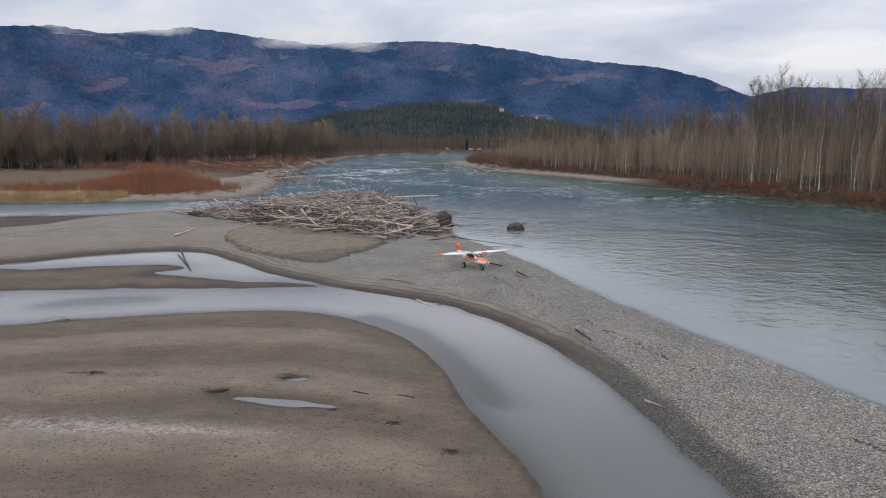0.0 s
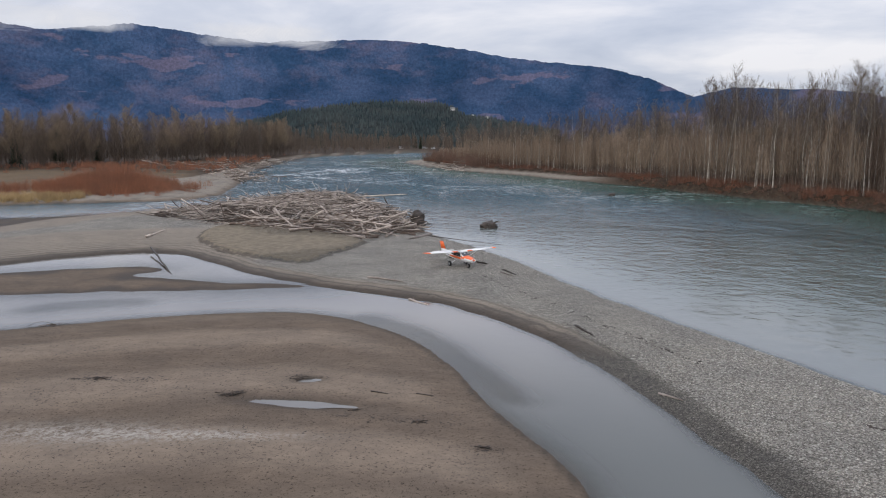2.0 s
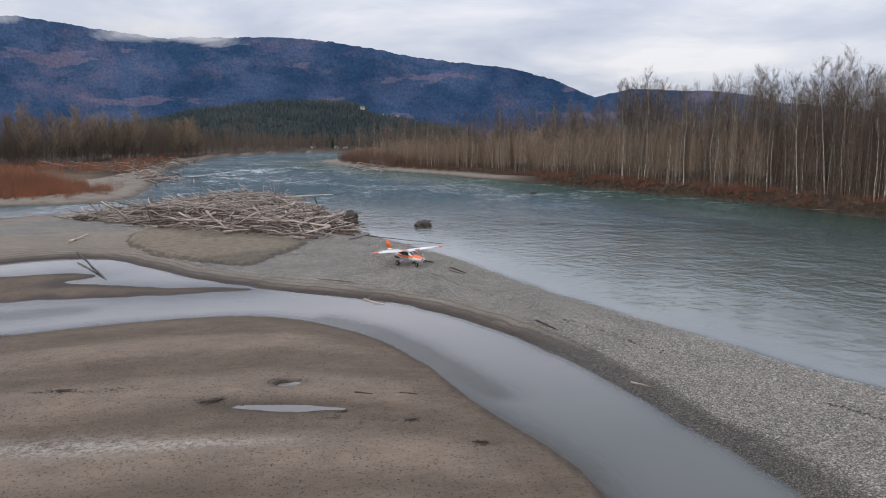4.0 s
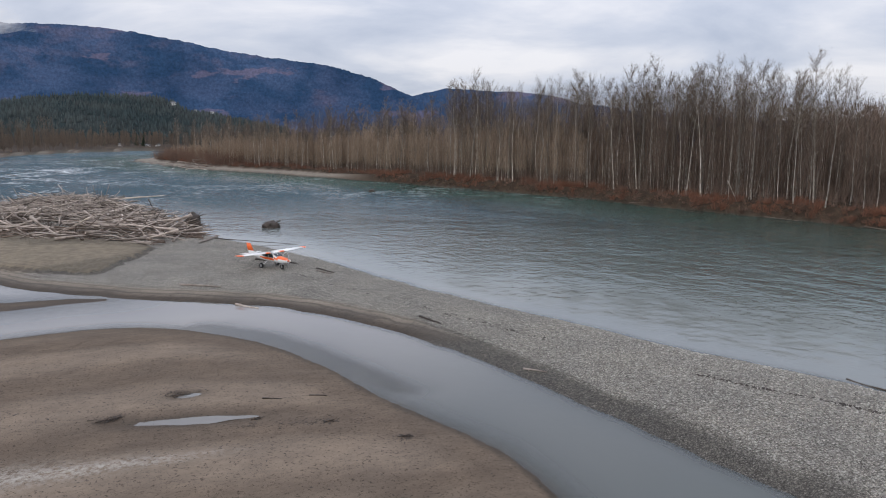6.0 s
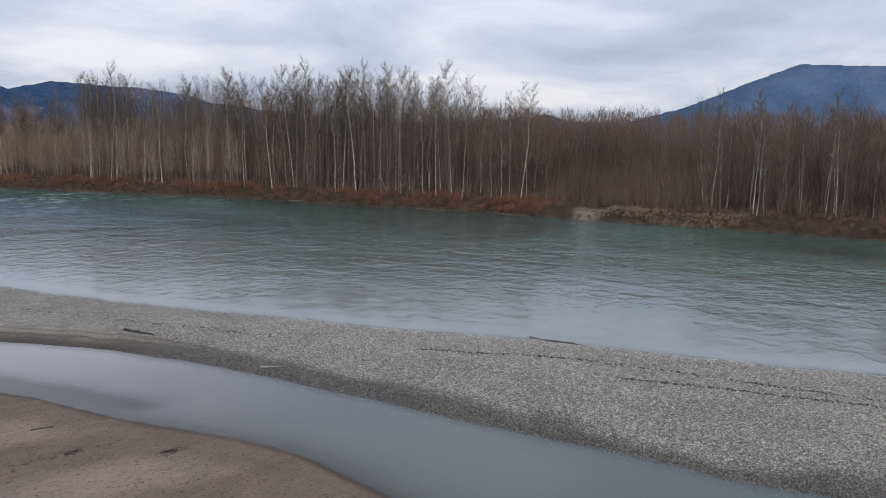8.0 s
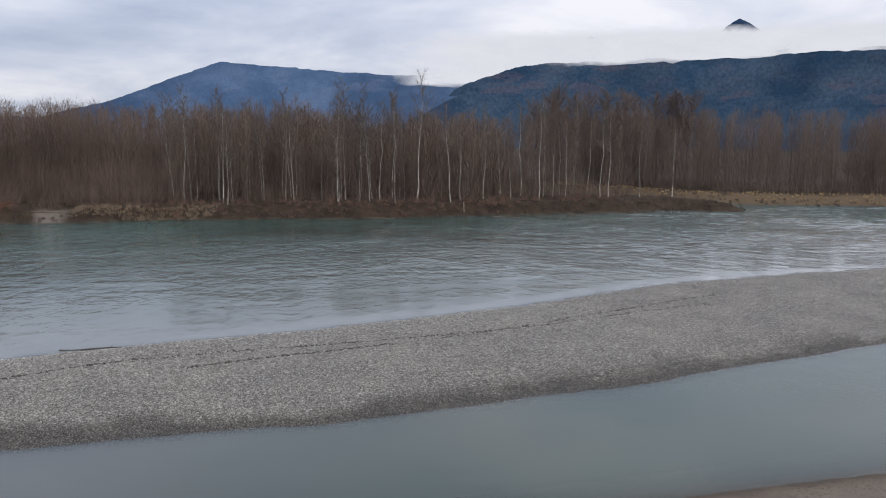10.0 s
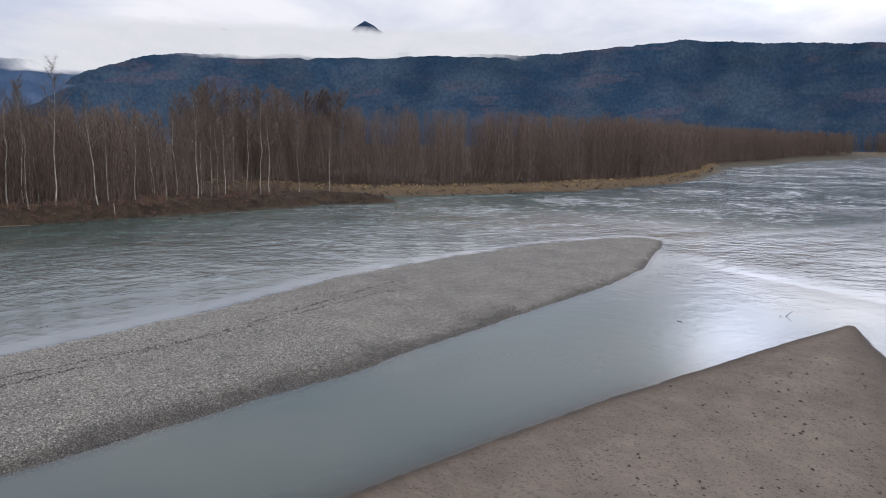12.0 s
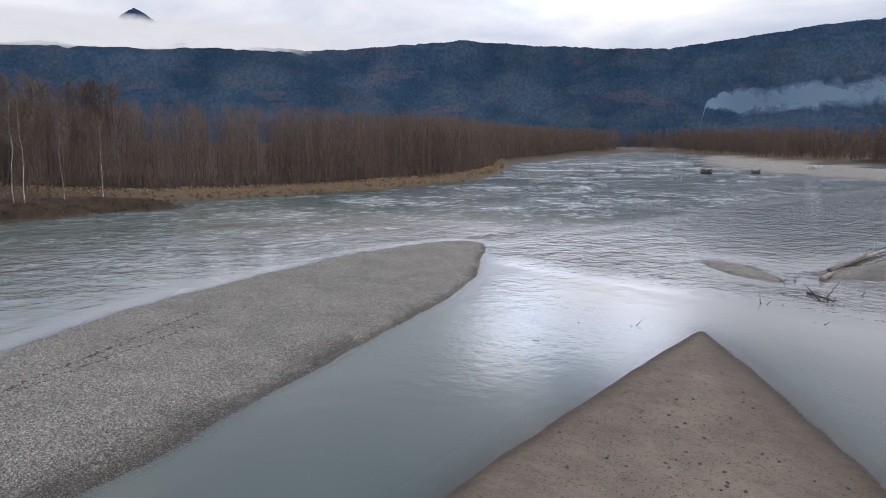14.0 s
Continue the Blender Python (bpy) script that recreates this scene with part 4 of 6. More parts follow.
def spots_in(test, box, count, rng, gap=0.0):
    """Random places in a box that pass a test on arrays of x and y, and keep apart."""
    out = []
    for _ in range(200):
        P = rng.uniform((box[0], box[2]), (box[1], box[3]), (4000, 2))
        P = P[test(P[:, 0], P[:, 1])]
        for p in P:
            if gap == 0 or all((p[0] - q[0]) ** 2 + (p[1] - q[1]) ** 2 > gap * gap for q in out):
                out.append(p)
                if len(out) == count:
                    return np.array(out)
    return np.array(out)


def within(key, a, b):
    def test(X, Y):
        d = inside_by(SMOOTHED[key], X, Y)
        return (d > a) & (d < b)
    return test


def bank_depth(X, Y):
    """How far behind the foot of the right-hand bank, past its upstream beach."""
    return inside_by(SMOOTHED["right"], X, Y) - 11 * step(Y, 272, 320) * step(X, 82, 50)


def behind(a, b):
    return lambda X, Y: (bank_depth(X, Y) > a) & (bank_depth(X, Y) < b)


def woods(name, label, spots, heights, seed, twigs=120, mats=(BARK_PALE, TWIGS), crown_from=0.3, spread=0.11, twig_w=0.08, stem=0.007):
    """Many leafless trees too far back to tell apart, as one mesh."""
    rng = np.random.default_rng(seed)
    stems = Heap()
    Z = terrain(spots[:, 0], spots[:, 1])[0]
    base, tip = [], []
    for (x, y), z, h in zip(spots, Z, heights):
        lean = rng.normal(0, 0.03 * h, 2)
        s = np.linspace(0, 1, 4)
        path = np.c_[x + lean[0] * s ** 2, y + lean[1] * s ** 2, z - 0.2 + h * s]
        r = stem * h * rng.uniform(0.7, 1.2)
        V, F = tube_arrays(path, r * (1 - 0.9 * s), 3)
        stems.add(V, F)
        u = crown_from + (1 - crown_from) * rng.random(twigs) ** 0.85
        b = np.stack([np.interp(u, s, path[:, a]) for a in range(3)], 1)
        reach = spread * h * (1.2 - 0.75 * (u - crown_from) / (1 - crown_from))
        az = rng.random(twigs) * 2 * np.pi
        off = reach * rng.uniform(0.0, 0.75, twigs)
        b = b + np.c_[np.cos(az) * off, np.sin(az) * off, off * 0.6]
        L = reach * rng.uniform(0.5, 1.2, twigs)
        az2 = az + rng.normal(0, 0.8, twigs)
        base.append(b)
        tip.append(b + np.c_[np.cos(az2) * L * 0.42, np.sin(az2) * L * 0.42, L * rng.uniform(0.5, 1.35, twigs)])
    base, tip = np.concatenate(base), np.concatenate(tip)
    V, F = slivers(base, tip, np.full(len(base), twig_w), rng)
    ob = empty(name)
    part_data("stems", stems.mesh("stems", [mats[0]]), ob)
    part_data("twigs", quick_mesh("twigs", V, F, [mats[1]]), ob)
    for c in ob.children:
        tagged(c, kind="stuff")
    return tagged(ob, label, "woods", kind="stuff")


def thicket(name, label, spots, heights, seed, mat, stems=26, width=0.05, flare=0.5, category="shrubs"):
    """Shrubs or grass: fans of thin stems round each place, as one mesh."""
    rng = np.random.default_rng(seed)
    Z = terrain(spots[:, 0], spots[:, 1])[0]
    n = len(spots)
    P = np.repeat(np.c_[spots, Z - 0.05], stems, 0)
    H = np.repeat(heights, stems)
    P[:, :2] += rng.normal(0, 0.22, (n * stems, 2)) * H[:, None]
    az = rng.random(n * stems) * 2 * np.pi
    out = flare * H * rng.random(n * stems)
    L = H * rng.uniform(0.45, 1.05, n * stems)
    tip = P + np.c_[np.cos(az) * out, np.sin(az) * out, L]
    # a forking stem half-way up each
    mid = P + (tip - P) * rng.uniform(0.3, 0.7, n * stems)[:, None]
    az += rng.normal(0, 1.2, n * stems)
    tip2 = mid + np.c_[np.cos(az) * out * 0.7, np.sin(az) * out * 0.7, L * 0.45]
    V, F = slivers(np.r_[P, mid], np.r_[tip, tip2], np.r_[np.full(n * stems, width), np.full(n * stems, width * 0.8)], rng)
    return tagged(new(name, quick_mesh(name, V, F, [mat])), label, category, kind="stuff")


def build_right_bank():
    rng = np.random.default_rng(21)
    kinds = [[("trunk", a), ("crown", b)] for a, b in (bare_tree_meshes(100 + k, h, 0.06, cf, sp, tw * 3 // 2, BARK_PALE, TWIGS_GREY)
             for k, (h, cf, sp, tw) in enumerate([(34, 0.5, 0.095, 1300), (31, 0.48, 0.09, 1100), (26, 0.5, 0.085, 900), (36, 0.52, 0.1, 1400), (22, 0.35, 0.11, 800), (29, 0.5, 0.1, 1000)]))]
    clearing = lambda X, Y: (X > 120) & (Y < 110) & (Y > 72) & (X < 160)
    spots = spots_in(lambda X, Y: behind(5, 26)(X, Y) & ~clearing(X, Y), (-40, 175, -78, 470), 285, rng, 2.0)
    for x, y in spots:
        # the tall cottonwoods stand opposite the bar, smaller ones up and down the river
        if 136 < y < 262 and rng.random() < 0.72:
            k = rng.choice([0, 1, 3, 3, 0])
        elif y >= 262:
            k = rng.choice([1, 2, 5, 5])
        else:
            k = rng.choice([2, 4, 4, 5])
        sc = rng.uniform(0.82, 1.08)
        if y < -40:
            sc *= 0.85
        if y < 5:
            sc *= 0.88
        sc *= 1 - 0.22 * float(step(y, 262, 420))
        plant("cottonwood_tree", "leafless pale-barked cottonwood on the river bank", "tree", "bank trees", kinds[k], x, y, rng.uniform(0, 360), sc)
    # old broad cottonwoods that stand above the young wood
    old = [[("trunk", a), ("crown", b)] for a, b in (bare_tree_meshes(140 + k, 31, 0.03, 0.35, 0.17, 4200, BARK_DARK, TWIGS, 0.035, 26) for k in range(2))]
    for k in range(13):
        x, y = 226 + rng.uniform(0, 22), -30 - 4.6 * k + rng.uniform(-2, 2)
        plant("old_cottonwood", "tall old leafless cottonwood with a broad dark crown", "tree", "old cottonwoods", old[k % 2], x, y, rng.uniform(0, 360), rng.uniform(0.88, 1.05))
    # dense wood behind
    sp = spots_in(lambda X, Y: behind(9, 80)(X, Y) & ~clearing(X, Y) & ((X < 175) | (Y > -20)), (-40, 260, -45, 540), 2900, rng)
    near_tall = np.exp(-((sp[:, 1] - 160) / 70) ** 2)
    high = (rng.uniform(15, 23, len(sp)) + 5 * near_tall * rng.random(len(sp))) * (1 - 0.25 * step(sp[:, 1], 262, 420)) * (0.45 + 0.55 * step(sp[:, 1], 470, 430))
    up = sp[:, 1] + rng.normal(0, 14, len(sp)) > 215
    woods("woodland", "dense brown leafless woodland behind the bank", sp[~up], high[~up], 5, 190, (BARK_MID, TWIGS), 0.06, 0.13, 0.115, 0.0042)
    woods("woodland", "dense pale tan leafless woodland up the river", sp[up], high[up], 25, 190, (BARK_MID, TWIGS_PALE), 0.06, 0.13, 0.12, 0.0042)
    sp = spots_in(behind(4, 34), (-40, 120, 200, 440), 520, rng)
    woods("bank_saplings", "close-set tan leafless saplings along the upper bank", sp, rng.uniform(13, 19, len(sp)) * (1 - 0.25 * step(sp[:, 1], 262, 420)), 26, 150, (BARK_PALE, TWIGS_PALE), 0.2, 0.1, 0.085, 0.0045)
    sp = spots_in(lambda X, Y: behind(6, 120)(X, Y) & ~clearing(X, Y), (150, 262, 40, 200), 650, rng)
    woods("clearing_woodland", "dark dense leafless wood behind a clearing", sp, rng.uniform(20, 25, len(sp)), 27, 200, (BARK_DARK, TWIGS), 0.05, 0.14, 0.09, 0.0042)
    sp = spots_in(lambda X, Y: behind(8, 48)(X, Y) & ~clearing(X, Y), (40, 200, 146, 268), 400, rng)
    woods("tall_woodland", "tall leafless cottonwoods rising over the wood", sp, rng.uniform(25, 35, len(sp)), 7, 170, (BARK_PALE, TWIGS_GREY), 0.45, 0.085, 0.05, 0.004)
    # the younger stand downstream
    sp = spots_in(lambda X, Y: behind(6.5, 56)(X, Y) & (Y < -30) & (X > 180), (180, 480, -560, -30), 2300, rng)
    woods("young_woodland", "even-topped stand of slender leafless alders", sp, rng.uniform(19, 25.5, len(sp)), 6, 250, (BARK_MID, TWIGS), 0.05, 0.13, 0.065, 0.0045)
    # rust-red shrubs in clumps along the bank, dun ones between them
    clump = lambda X, Y: value_noise(X + 60, Y, 9.0) + 0.6 * value_noise(X, Y + 20, 3.5)
    sp = spots_in(lambda X, Y: behind(1.6, 9)(X, Y) & (X < 178) & (clump(X, Y) > 0.05) & (Y > 104 + 12 * value_noise(X, Y, 7.0)), (-40, 178, 90, 500), 1050, rng)
    thicket("willow_shrubs", "rust-red leafless willow shrubs along the bank", sp, rng.uniform(0.7, 2.4, len(sp)), 8, RED_STEMS, 40, 0.05, 0.95)
    sp = spots_in(lambda X, Y: behind(1.2, 9)(X, Y) & (X < 178) & ((clump(X, Y) < 0.25) | (Y < 75)) & ~((Y > 84) & (Y < 100)), (-40, 178, -42, 500), 800, rng)
    thicket("dun_brush", "dun leafless brush and dead bracken on the bank", sp, rng.uniform(0.5, 1.9, len(sp)), 28, TWIGS_RED, 36, 0.05, 0.95)
    sp = spots_in(lambda X, Y: behind(1.0, 30)(X, Y), (-40, 40, 395, 500), 260, rng)
    thicket("point_shrubs", "tall reddish-brown leafless shrubs at the river bend", sp, rng.uniform(4.0, 9.0, len(sp)), 29, TWIGS_RED, 60, 0.1, 0.4)
    sp = spots_in(lambda X, Y: behind(0.2, 3.5)(X, Y) & (X < 178), (-40, 178, -78, 330), 1100, rng)
    thicket("bank_roots", "dark roots and dead stems hanging on the cut bank", sp, rng.uniform(0.4, 1.1, len(sp)), 18, BARK_DARK, 14, 0.06, 0.9)
    sp = spots_in(lambda X, Y: behind(8, 60)(X, Y) & ((X < 175) | (Y > -20)), (-40, 240, -60, 500), 2600, rng)
    thicket("undergrowth", "brown leafless undergrowth below the trees", sp, rng.uniform(2.5, 6.5, len(sp)), 9, TWIGS, 22, 0.09)
    sp = spots_in(lambda X, Y: behind(5.5, 24)(X, Y) & (Y < -30) & (X > 180), (180, 480, -560, -30), 1100, rng)
    thicket("wood_edge_brush", "brown brush at the foot of the young wood", sp, rng.uniform(2.5, 6.0, len(sp)), 19, TWIGS, 22, 0.1)
    sp = spots_in(lambda X, Y: behind(6, 70)(X, Y) & (Y < -500) & (X > 300), (300, 760, -1050, -500), 700, rng)
    woods("point_woodland", "distant leafless woodland down the river", sp, rng.uniform(18, 26, len(sp)), 23, 150, (BARK_DARK, TWIGS), 0.03, 0.17, 0.2)
    # Dark stems added as the shadow line at the grassy bank's foot.
    sp = spots_in(lambda X, Y: behind(-0.3, 1.6)(X, Y) & (Y < -35) & (X > 172), (172, 330, -380, -35), 420, rng)
    thicket("cut_bank_roots", "dark stems that paint the shadow line below the grassy bank", sp, rng.uniform(0.4, 0.9, len(sp)), 24, BARK_DARK, 14, 0.08, 0.9)
    sp = spots_in(lambda X, Y: behind(1.0, 5)(X, Y) & (Y < -35) & (X > 176), (176, 330, -380, -35), 1500, rng)
    thicket("bank_grass", "pale dead grass on the low far bank", sp, rng.uniform(0.3, 0.9, len(sp)), 20, DRY_GRASS, 12, 0.08, 0.6, "grass")
    sp = spots_in(lambda X, Y: behind(0.6, 4.5)(X, Y) & (Y < 88) & (Y > 58), (110, 190, 58, 88), 420, rng)
    thicket("clearing_grass", "straw-coloured grass in a clearing on the bank", sp, rng.uniform(0.4, 1.1, len(sp)), 22, TWIGS_GOLD, 14, 0.06, 0.7, "grass")
    sp = spots_in(lambda X, Y: behind(9, 30)(X, Y) & clearing(X, Y), (120, 165, 72, 110), 160, rng)
    thicket("clearing_brush", "red-brown leafless thicket round a sandy inlet", sp, (2.0 + 0.45 * (bank_depth(sp[:, 0], sp[:, 1]) - 9)) * rng.uniform(0.6, 1.3, len(sp)), 33, TWIGS, 60, 0.09, 0.5)


def build_left_bank():
    rng = np.random.default_rng(31)
    front = lambda X: np.interp(X, [-500, -260, -207, -186, -150, -110, -60], [250, 285, 310, 345, 450, 560, 660])
    sp = spots_in(lambda X, Y: (Y > front(X)) & (Y < front(X) + 80) & within("left", 8, 900)(X, Y), (-480, -62, 260, 740), 1700, rng)
    woods("far_woodland", "mixed brown leafless woodland across the flats", sp, rng.uniform(15, 26, len(sp)), 12, 240, (BARK_MID, TWIGS_GREY), 0.05, 0.16, 0.11)
    kinds = [[("trunk", a), ("crown", b)] for a, b in (bare_tree_meshes(160 + k, 32, 0.03, 0.2, 0.2, 3000, BARK_MID, TWIGS_GOLD, 0.05, 26) for k in range(3))]
    sp = spots_in(lambda X, Y: (Y > front(X) - 3) & (Y < front(X) + 18) & within("left", 6, 900)(X, Y), (-330, -75, 270, 640), 62, rng, 4.0)
    for k, (x, y) in enumerate(sp):
        plant("cottonwood_tree", "leafless grey-twigged cottonwood at the edge of the flats", "tree", "flats trees", kinds[k % 3], x, y, rng.uniform(0, 360), rng.uniform(0.6, 0.92))
    firs = [[("trunk", a), ("crown", b)] for a, b in (conifer_meshes(180 + k, 24) for k in range(2))]
    sp = spots_in(lambda X, Y: (Y > front(X) - 2) & (Y < front(X) + 30) & within("left", 6, 900)(X, Y), (-300, -110, 290, 560), 10, rng, 5.0)
    for k, (x, y) in enumerate(sp):
        plant("fir_tree", "dark green fir among leafless trees", "tree", "firs", firs[k % 2], x, y, rng.uniform(0, 360), rng.uniform(0.6, 1.0))
    # red willow thickets on the flats
    sp = np.concatenate([rng.normal((-108, 224), (11, 9), (560, 2)), rng.normal((-122, 216), (16, 6), (150, 2)), rng.normal((-160, 212), (22, 5), (150, 2)), rng.normal((-150, 345), (30, 22), (260, 2)), rng.normal((-125, 430), (12, 50), (160, 2))])
    sp = sp[within("left", 6, 900)(sp[:, 0], sp[:, 1])]
    thicket("red_willows", "dense rust-red leafless willow thicket on the sand", sp, rng.uniform(0.6, 1.0, len(sp)) * (3.2 + 6.5 * np.exp(-((sp[:, 0] + 109) / 12) ** 2 - ((sp[:, 1] - 226) / 16) ** 2)), 14, WILLOW_STEMS, 44, 0.05, 0.4)
    sp = spots_in(lambda X, Y: within("left", 0.8, 13)(X, Y) & (X < -104) & (Y < 222), (-260, -104, 140, 222), 1500, rng)
    thicket("flat_grass", "golden dead grass along the slough", sp, rng.uniform(1.0, 2.3, len(sp)), 15, DRY_GRASS, 24, 0.08, 0.6, "grass")
    # the valley floor beyond the bend
    sp = spots_in(lambda X, Y: within("left", 6, 260)(X, Y) & (Y > 690) & (X > -190), (-190, 330, 690, 1150), 650, rng)
    woods("valley_woodland", "distant leafless woodland on the valley floor", sp, rng.uniform(8, 17, len(sp)), 16, 140, (BARK_MID, TWIGS_GREY), 0.03, 0.2, 0.25)
    far = spots_in(lambda X, Y: within("left", 15, 200)(X, Y) & (Y > 700) & (X > -160), (-160, 90, 700, 980), 9, rng, 12.0)
    for k, (x, y) in enumerate(far):
        plant("fir_tree", "dark fir standing alone on the valley floor", "tree", "firs", firs[k % 2], x, y, 40 * k, rng.uniform(0.5, 0.8))


def build_south():
    rng = np.random.default_rng(41)
    sp = spots_in(within("south", 4, 110), (-150, 620, -1050, -400), 1300, rng)
    woods("south_woodland", "distant brown woodland beyond the shoals", sp, rng.uniform(17, 30, len(sp)), 43, 200, (BARK_DARK, TWIGS), 0.03, 0.17, 0.2)


def build_hill_firs():
    """The conifers that cover the low hill beyond the bend."""
    rng = np.random.default_rng(51)
    A, top, X, Y, Z = SAMPLES["backdrop_hill"]
    rows, cols = X.shape
    V, F = [], []
    heap = Heap()
    a = np.linspace(0, 2 * np.pi, 5, endpoint=False)
    for _ in range(6500):
        i, j = rng.integers(6, rows - 2), rng.integers(1, cols - 1)
        x, y, z = X[i, j] + rng.uniform(-6, 6), Y[i, j] + rng.uniform(-6, 6), Z[i, j]
        if z < 1:
            continue
        h = rng.uniform(4.5, 10)
        r = h * rng.uniform(0.16, 0.24)
        ring = np.c_[x + r * np.cos(a), y + r * np.sin(a), np.full(5, z)]
        P = np.r_[ring, [[x, y, z + h]]]
        heap.add(P, [(k, (k + 1) % 5, 5) for k in range(5)])
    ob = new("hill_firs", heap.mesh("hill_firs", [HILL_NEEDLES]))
    tagged(ob, "dark conifers covering the low hill", "forest", kind="stuff")


build_right_bank()
build_left_bank()
build_south()
build_hill_firs()


# ---- the aeroplane ----
def coat(name, col, rough=0.3, metal=0.0, grime=0.12):
    m, nt, b, _ = material(name)
    p = where(nt)
    dirt = ramp(nt, noisy(nt, p, 3.0, 6.0, 0.7), ((0.45, 0.0), (0.75, 1.0)))
    put(nt, mixcol(nt, calc(nt, "MULTIPLY", dirt, grime), col, (0.2, 0.18, 0.15)), b.inputs["Base Color"])
    put(nt, calc(nt, "ADD", calc(nt, "MULTIPLY", dirt, 0.25), rough), b.inputs["Roughness"])
    b.inputs["Metallic"].default_value = metal
    return m


WHITE = coat("white_aircraft_paint", (0.8, 0.8, 0.79))
ORANGE = coat("orange_aircraft_paint", (0.85, 0.14, 0.02), 0.35)
TYRE = coat("black_rubber", (0.02, 0.02, 0.02), 0.8)
METAL = coat("bare_metal", (0.55, 0.55, 0.56), 0.35, 0.9)
DARK = coat("dark_lettering", (0.06, 0.06, 0.08), 0.5)


def glass_material():
    m, nt, b, _ = material("tinted_window")
    b.inputs["Base Color"].default_value = (0.03, 0.035, 0.04, 1)
    b.inputs["Roughness"].default_value = 0.05
    b.inputs["Specular IOR Level"].default_value = 0.6
    return m


GLASS = glass_material()


def loft(sections, round_n=16, power=2.6):
    """A body skinned over (x, half width, bottom, top) sections, with rounded-square outlines."""
    bm = bmesh.new()
    rings = []
    for x, w, lo, hi in sections:
        ring = []
        for k in range(round_n):
            a = 2 * math.pi * k / round_n
            c, s = math.cos(a), math.sin(a)
            y = w * math.copysign(abs(c) ** (2 / power), c)
            z = (lo + hi) / 2 + (hi - lo) / 2 * math.copysign(abs(s) ** (2 / power), s)
            ring.append(bm.verts.new((x, y, z)))
        rings.append(ring)
    for r0, r1 in zip(rings, rings[1:]):
        for k in range(round_n):
            bm.faces.new((r0[k], r0[(k + 1) % round_n], r1[(k + 1) % round_n], r1[k]))
    bm.faces.new(rings[0][::-1])
    bm.faces.new(rings[-1])
    bmesh.ops.recalc_face_normals(bm, faces=bm.faces)
    return bm


def blade(stations, n=10):
    """An aerofoil surface over (leading point, trailing point, thickness) stations."""
    bm = bmesh.new()
    rings = []
    for lead, trail, thick, up in stations:
        lead, trail, up = Vector(lead), Vector(trail), Vector(up)
        ring = []
        for k in range(n):
            a = 2 * math.pi * k / n
            t = 0.5 - 0.5 * math.cos(a)
            h = thick * (1.6 * math.sqrt(max(t, 0)) * (1 - t) + 0.02) * (1 if math.sin(a) >= 0 else -0.45)
            ring.append(bm.verts.new(lead.lerp(trail, t) + up * h))
        rings.append(ring)
    for r0, r1 in zip(rings, rings[1:]):
        for k in range(n):
            bm.faces.new((r0[k], r0[(k + 1) % n], r1[(k + 1) % n], r1[k]))
    bm.faces.new(rings[0][::-1])
    bm.faces.new(rings[-1])
    bmesh.ops.recalc_face_normals(bm, faces=bm.faces)
    return bm


def rod(p0, p1, r0, r1=None, sides=8, flat=1.0):
    bm = bmesh.new()
    p0, p1 = Vector(p0), Vector(p1)
    d = p1 - p0
    m = Matrix.Translation((p0 + p1) / 2) @ d.to_track_quat("Z", "Y").to_matrix().to_4x4() @ Matrix.Diagonal((1, flat, 1, 1))
    bmesh.ops.create_cone(bm, cap_ends=True, segments=sides, radius1=r0, radius2=r0 if r1 is None else r1, depth=d.length, matrix=m)
    return bm


def wheel_on(plane, x, y, r, w):
    """Tyre and hub, standing on the ground at z = 0."""
    bm = bmesh.new()
    prof = [(r * 0.55, -w / 2), (r * 0.86, -w / 2), (r * 0.97, -w * 0.32), (r, 0), (r * 0.97, w * 0.32), (r * 0.86, w / 2), (r * 0.55, w / 2)]
    n = 18
    rings = [[bm.verts.new((x + q * math.cos(2 * math.pi * k / n), y + o, r + q * math.sin(2 * math.pi * k / n))) for k in range(n)] for q, o in prof]
    for a, b in zip(rings, rings[1:] + rings[:1]):
        for k in range(n):
            bm.faces.new((a[k], a[(k + 1) % n], b[(k + 1) % n], b[k]))
    bmesh.ops.recalc_face_normals(bm, faces=bm.faces)
    wheel = part("wheel", bm, TYRE, plane, "fat black tyre")
    part("rim", rod((x, y - w * 0.4, r), (x, y + w * 0.4, r), r * 0.55, sides=14), METAL, wheel, "", False)


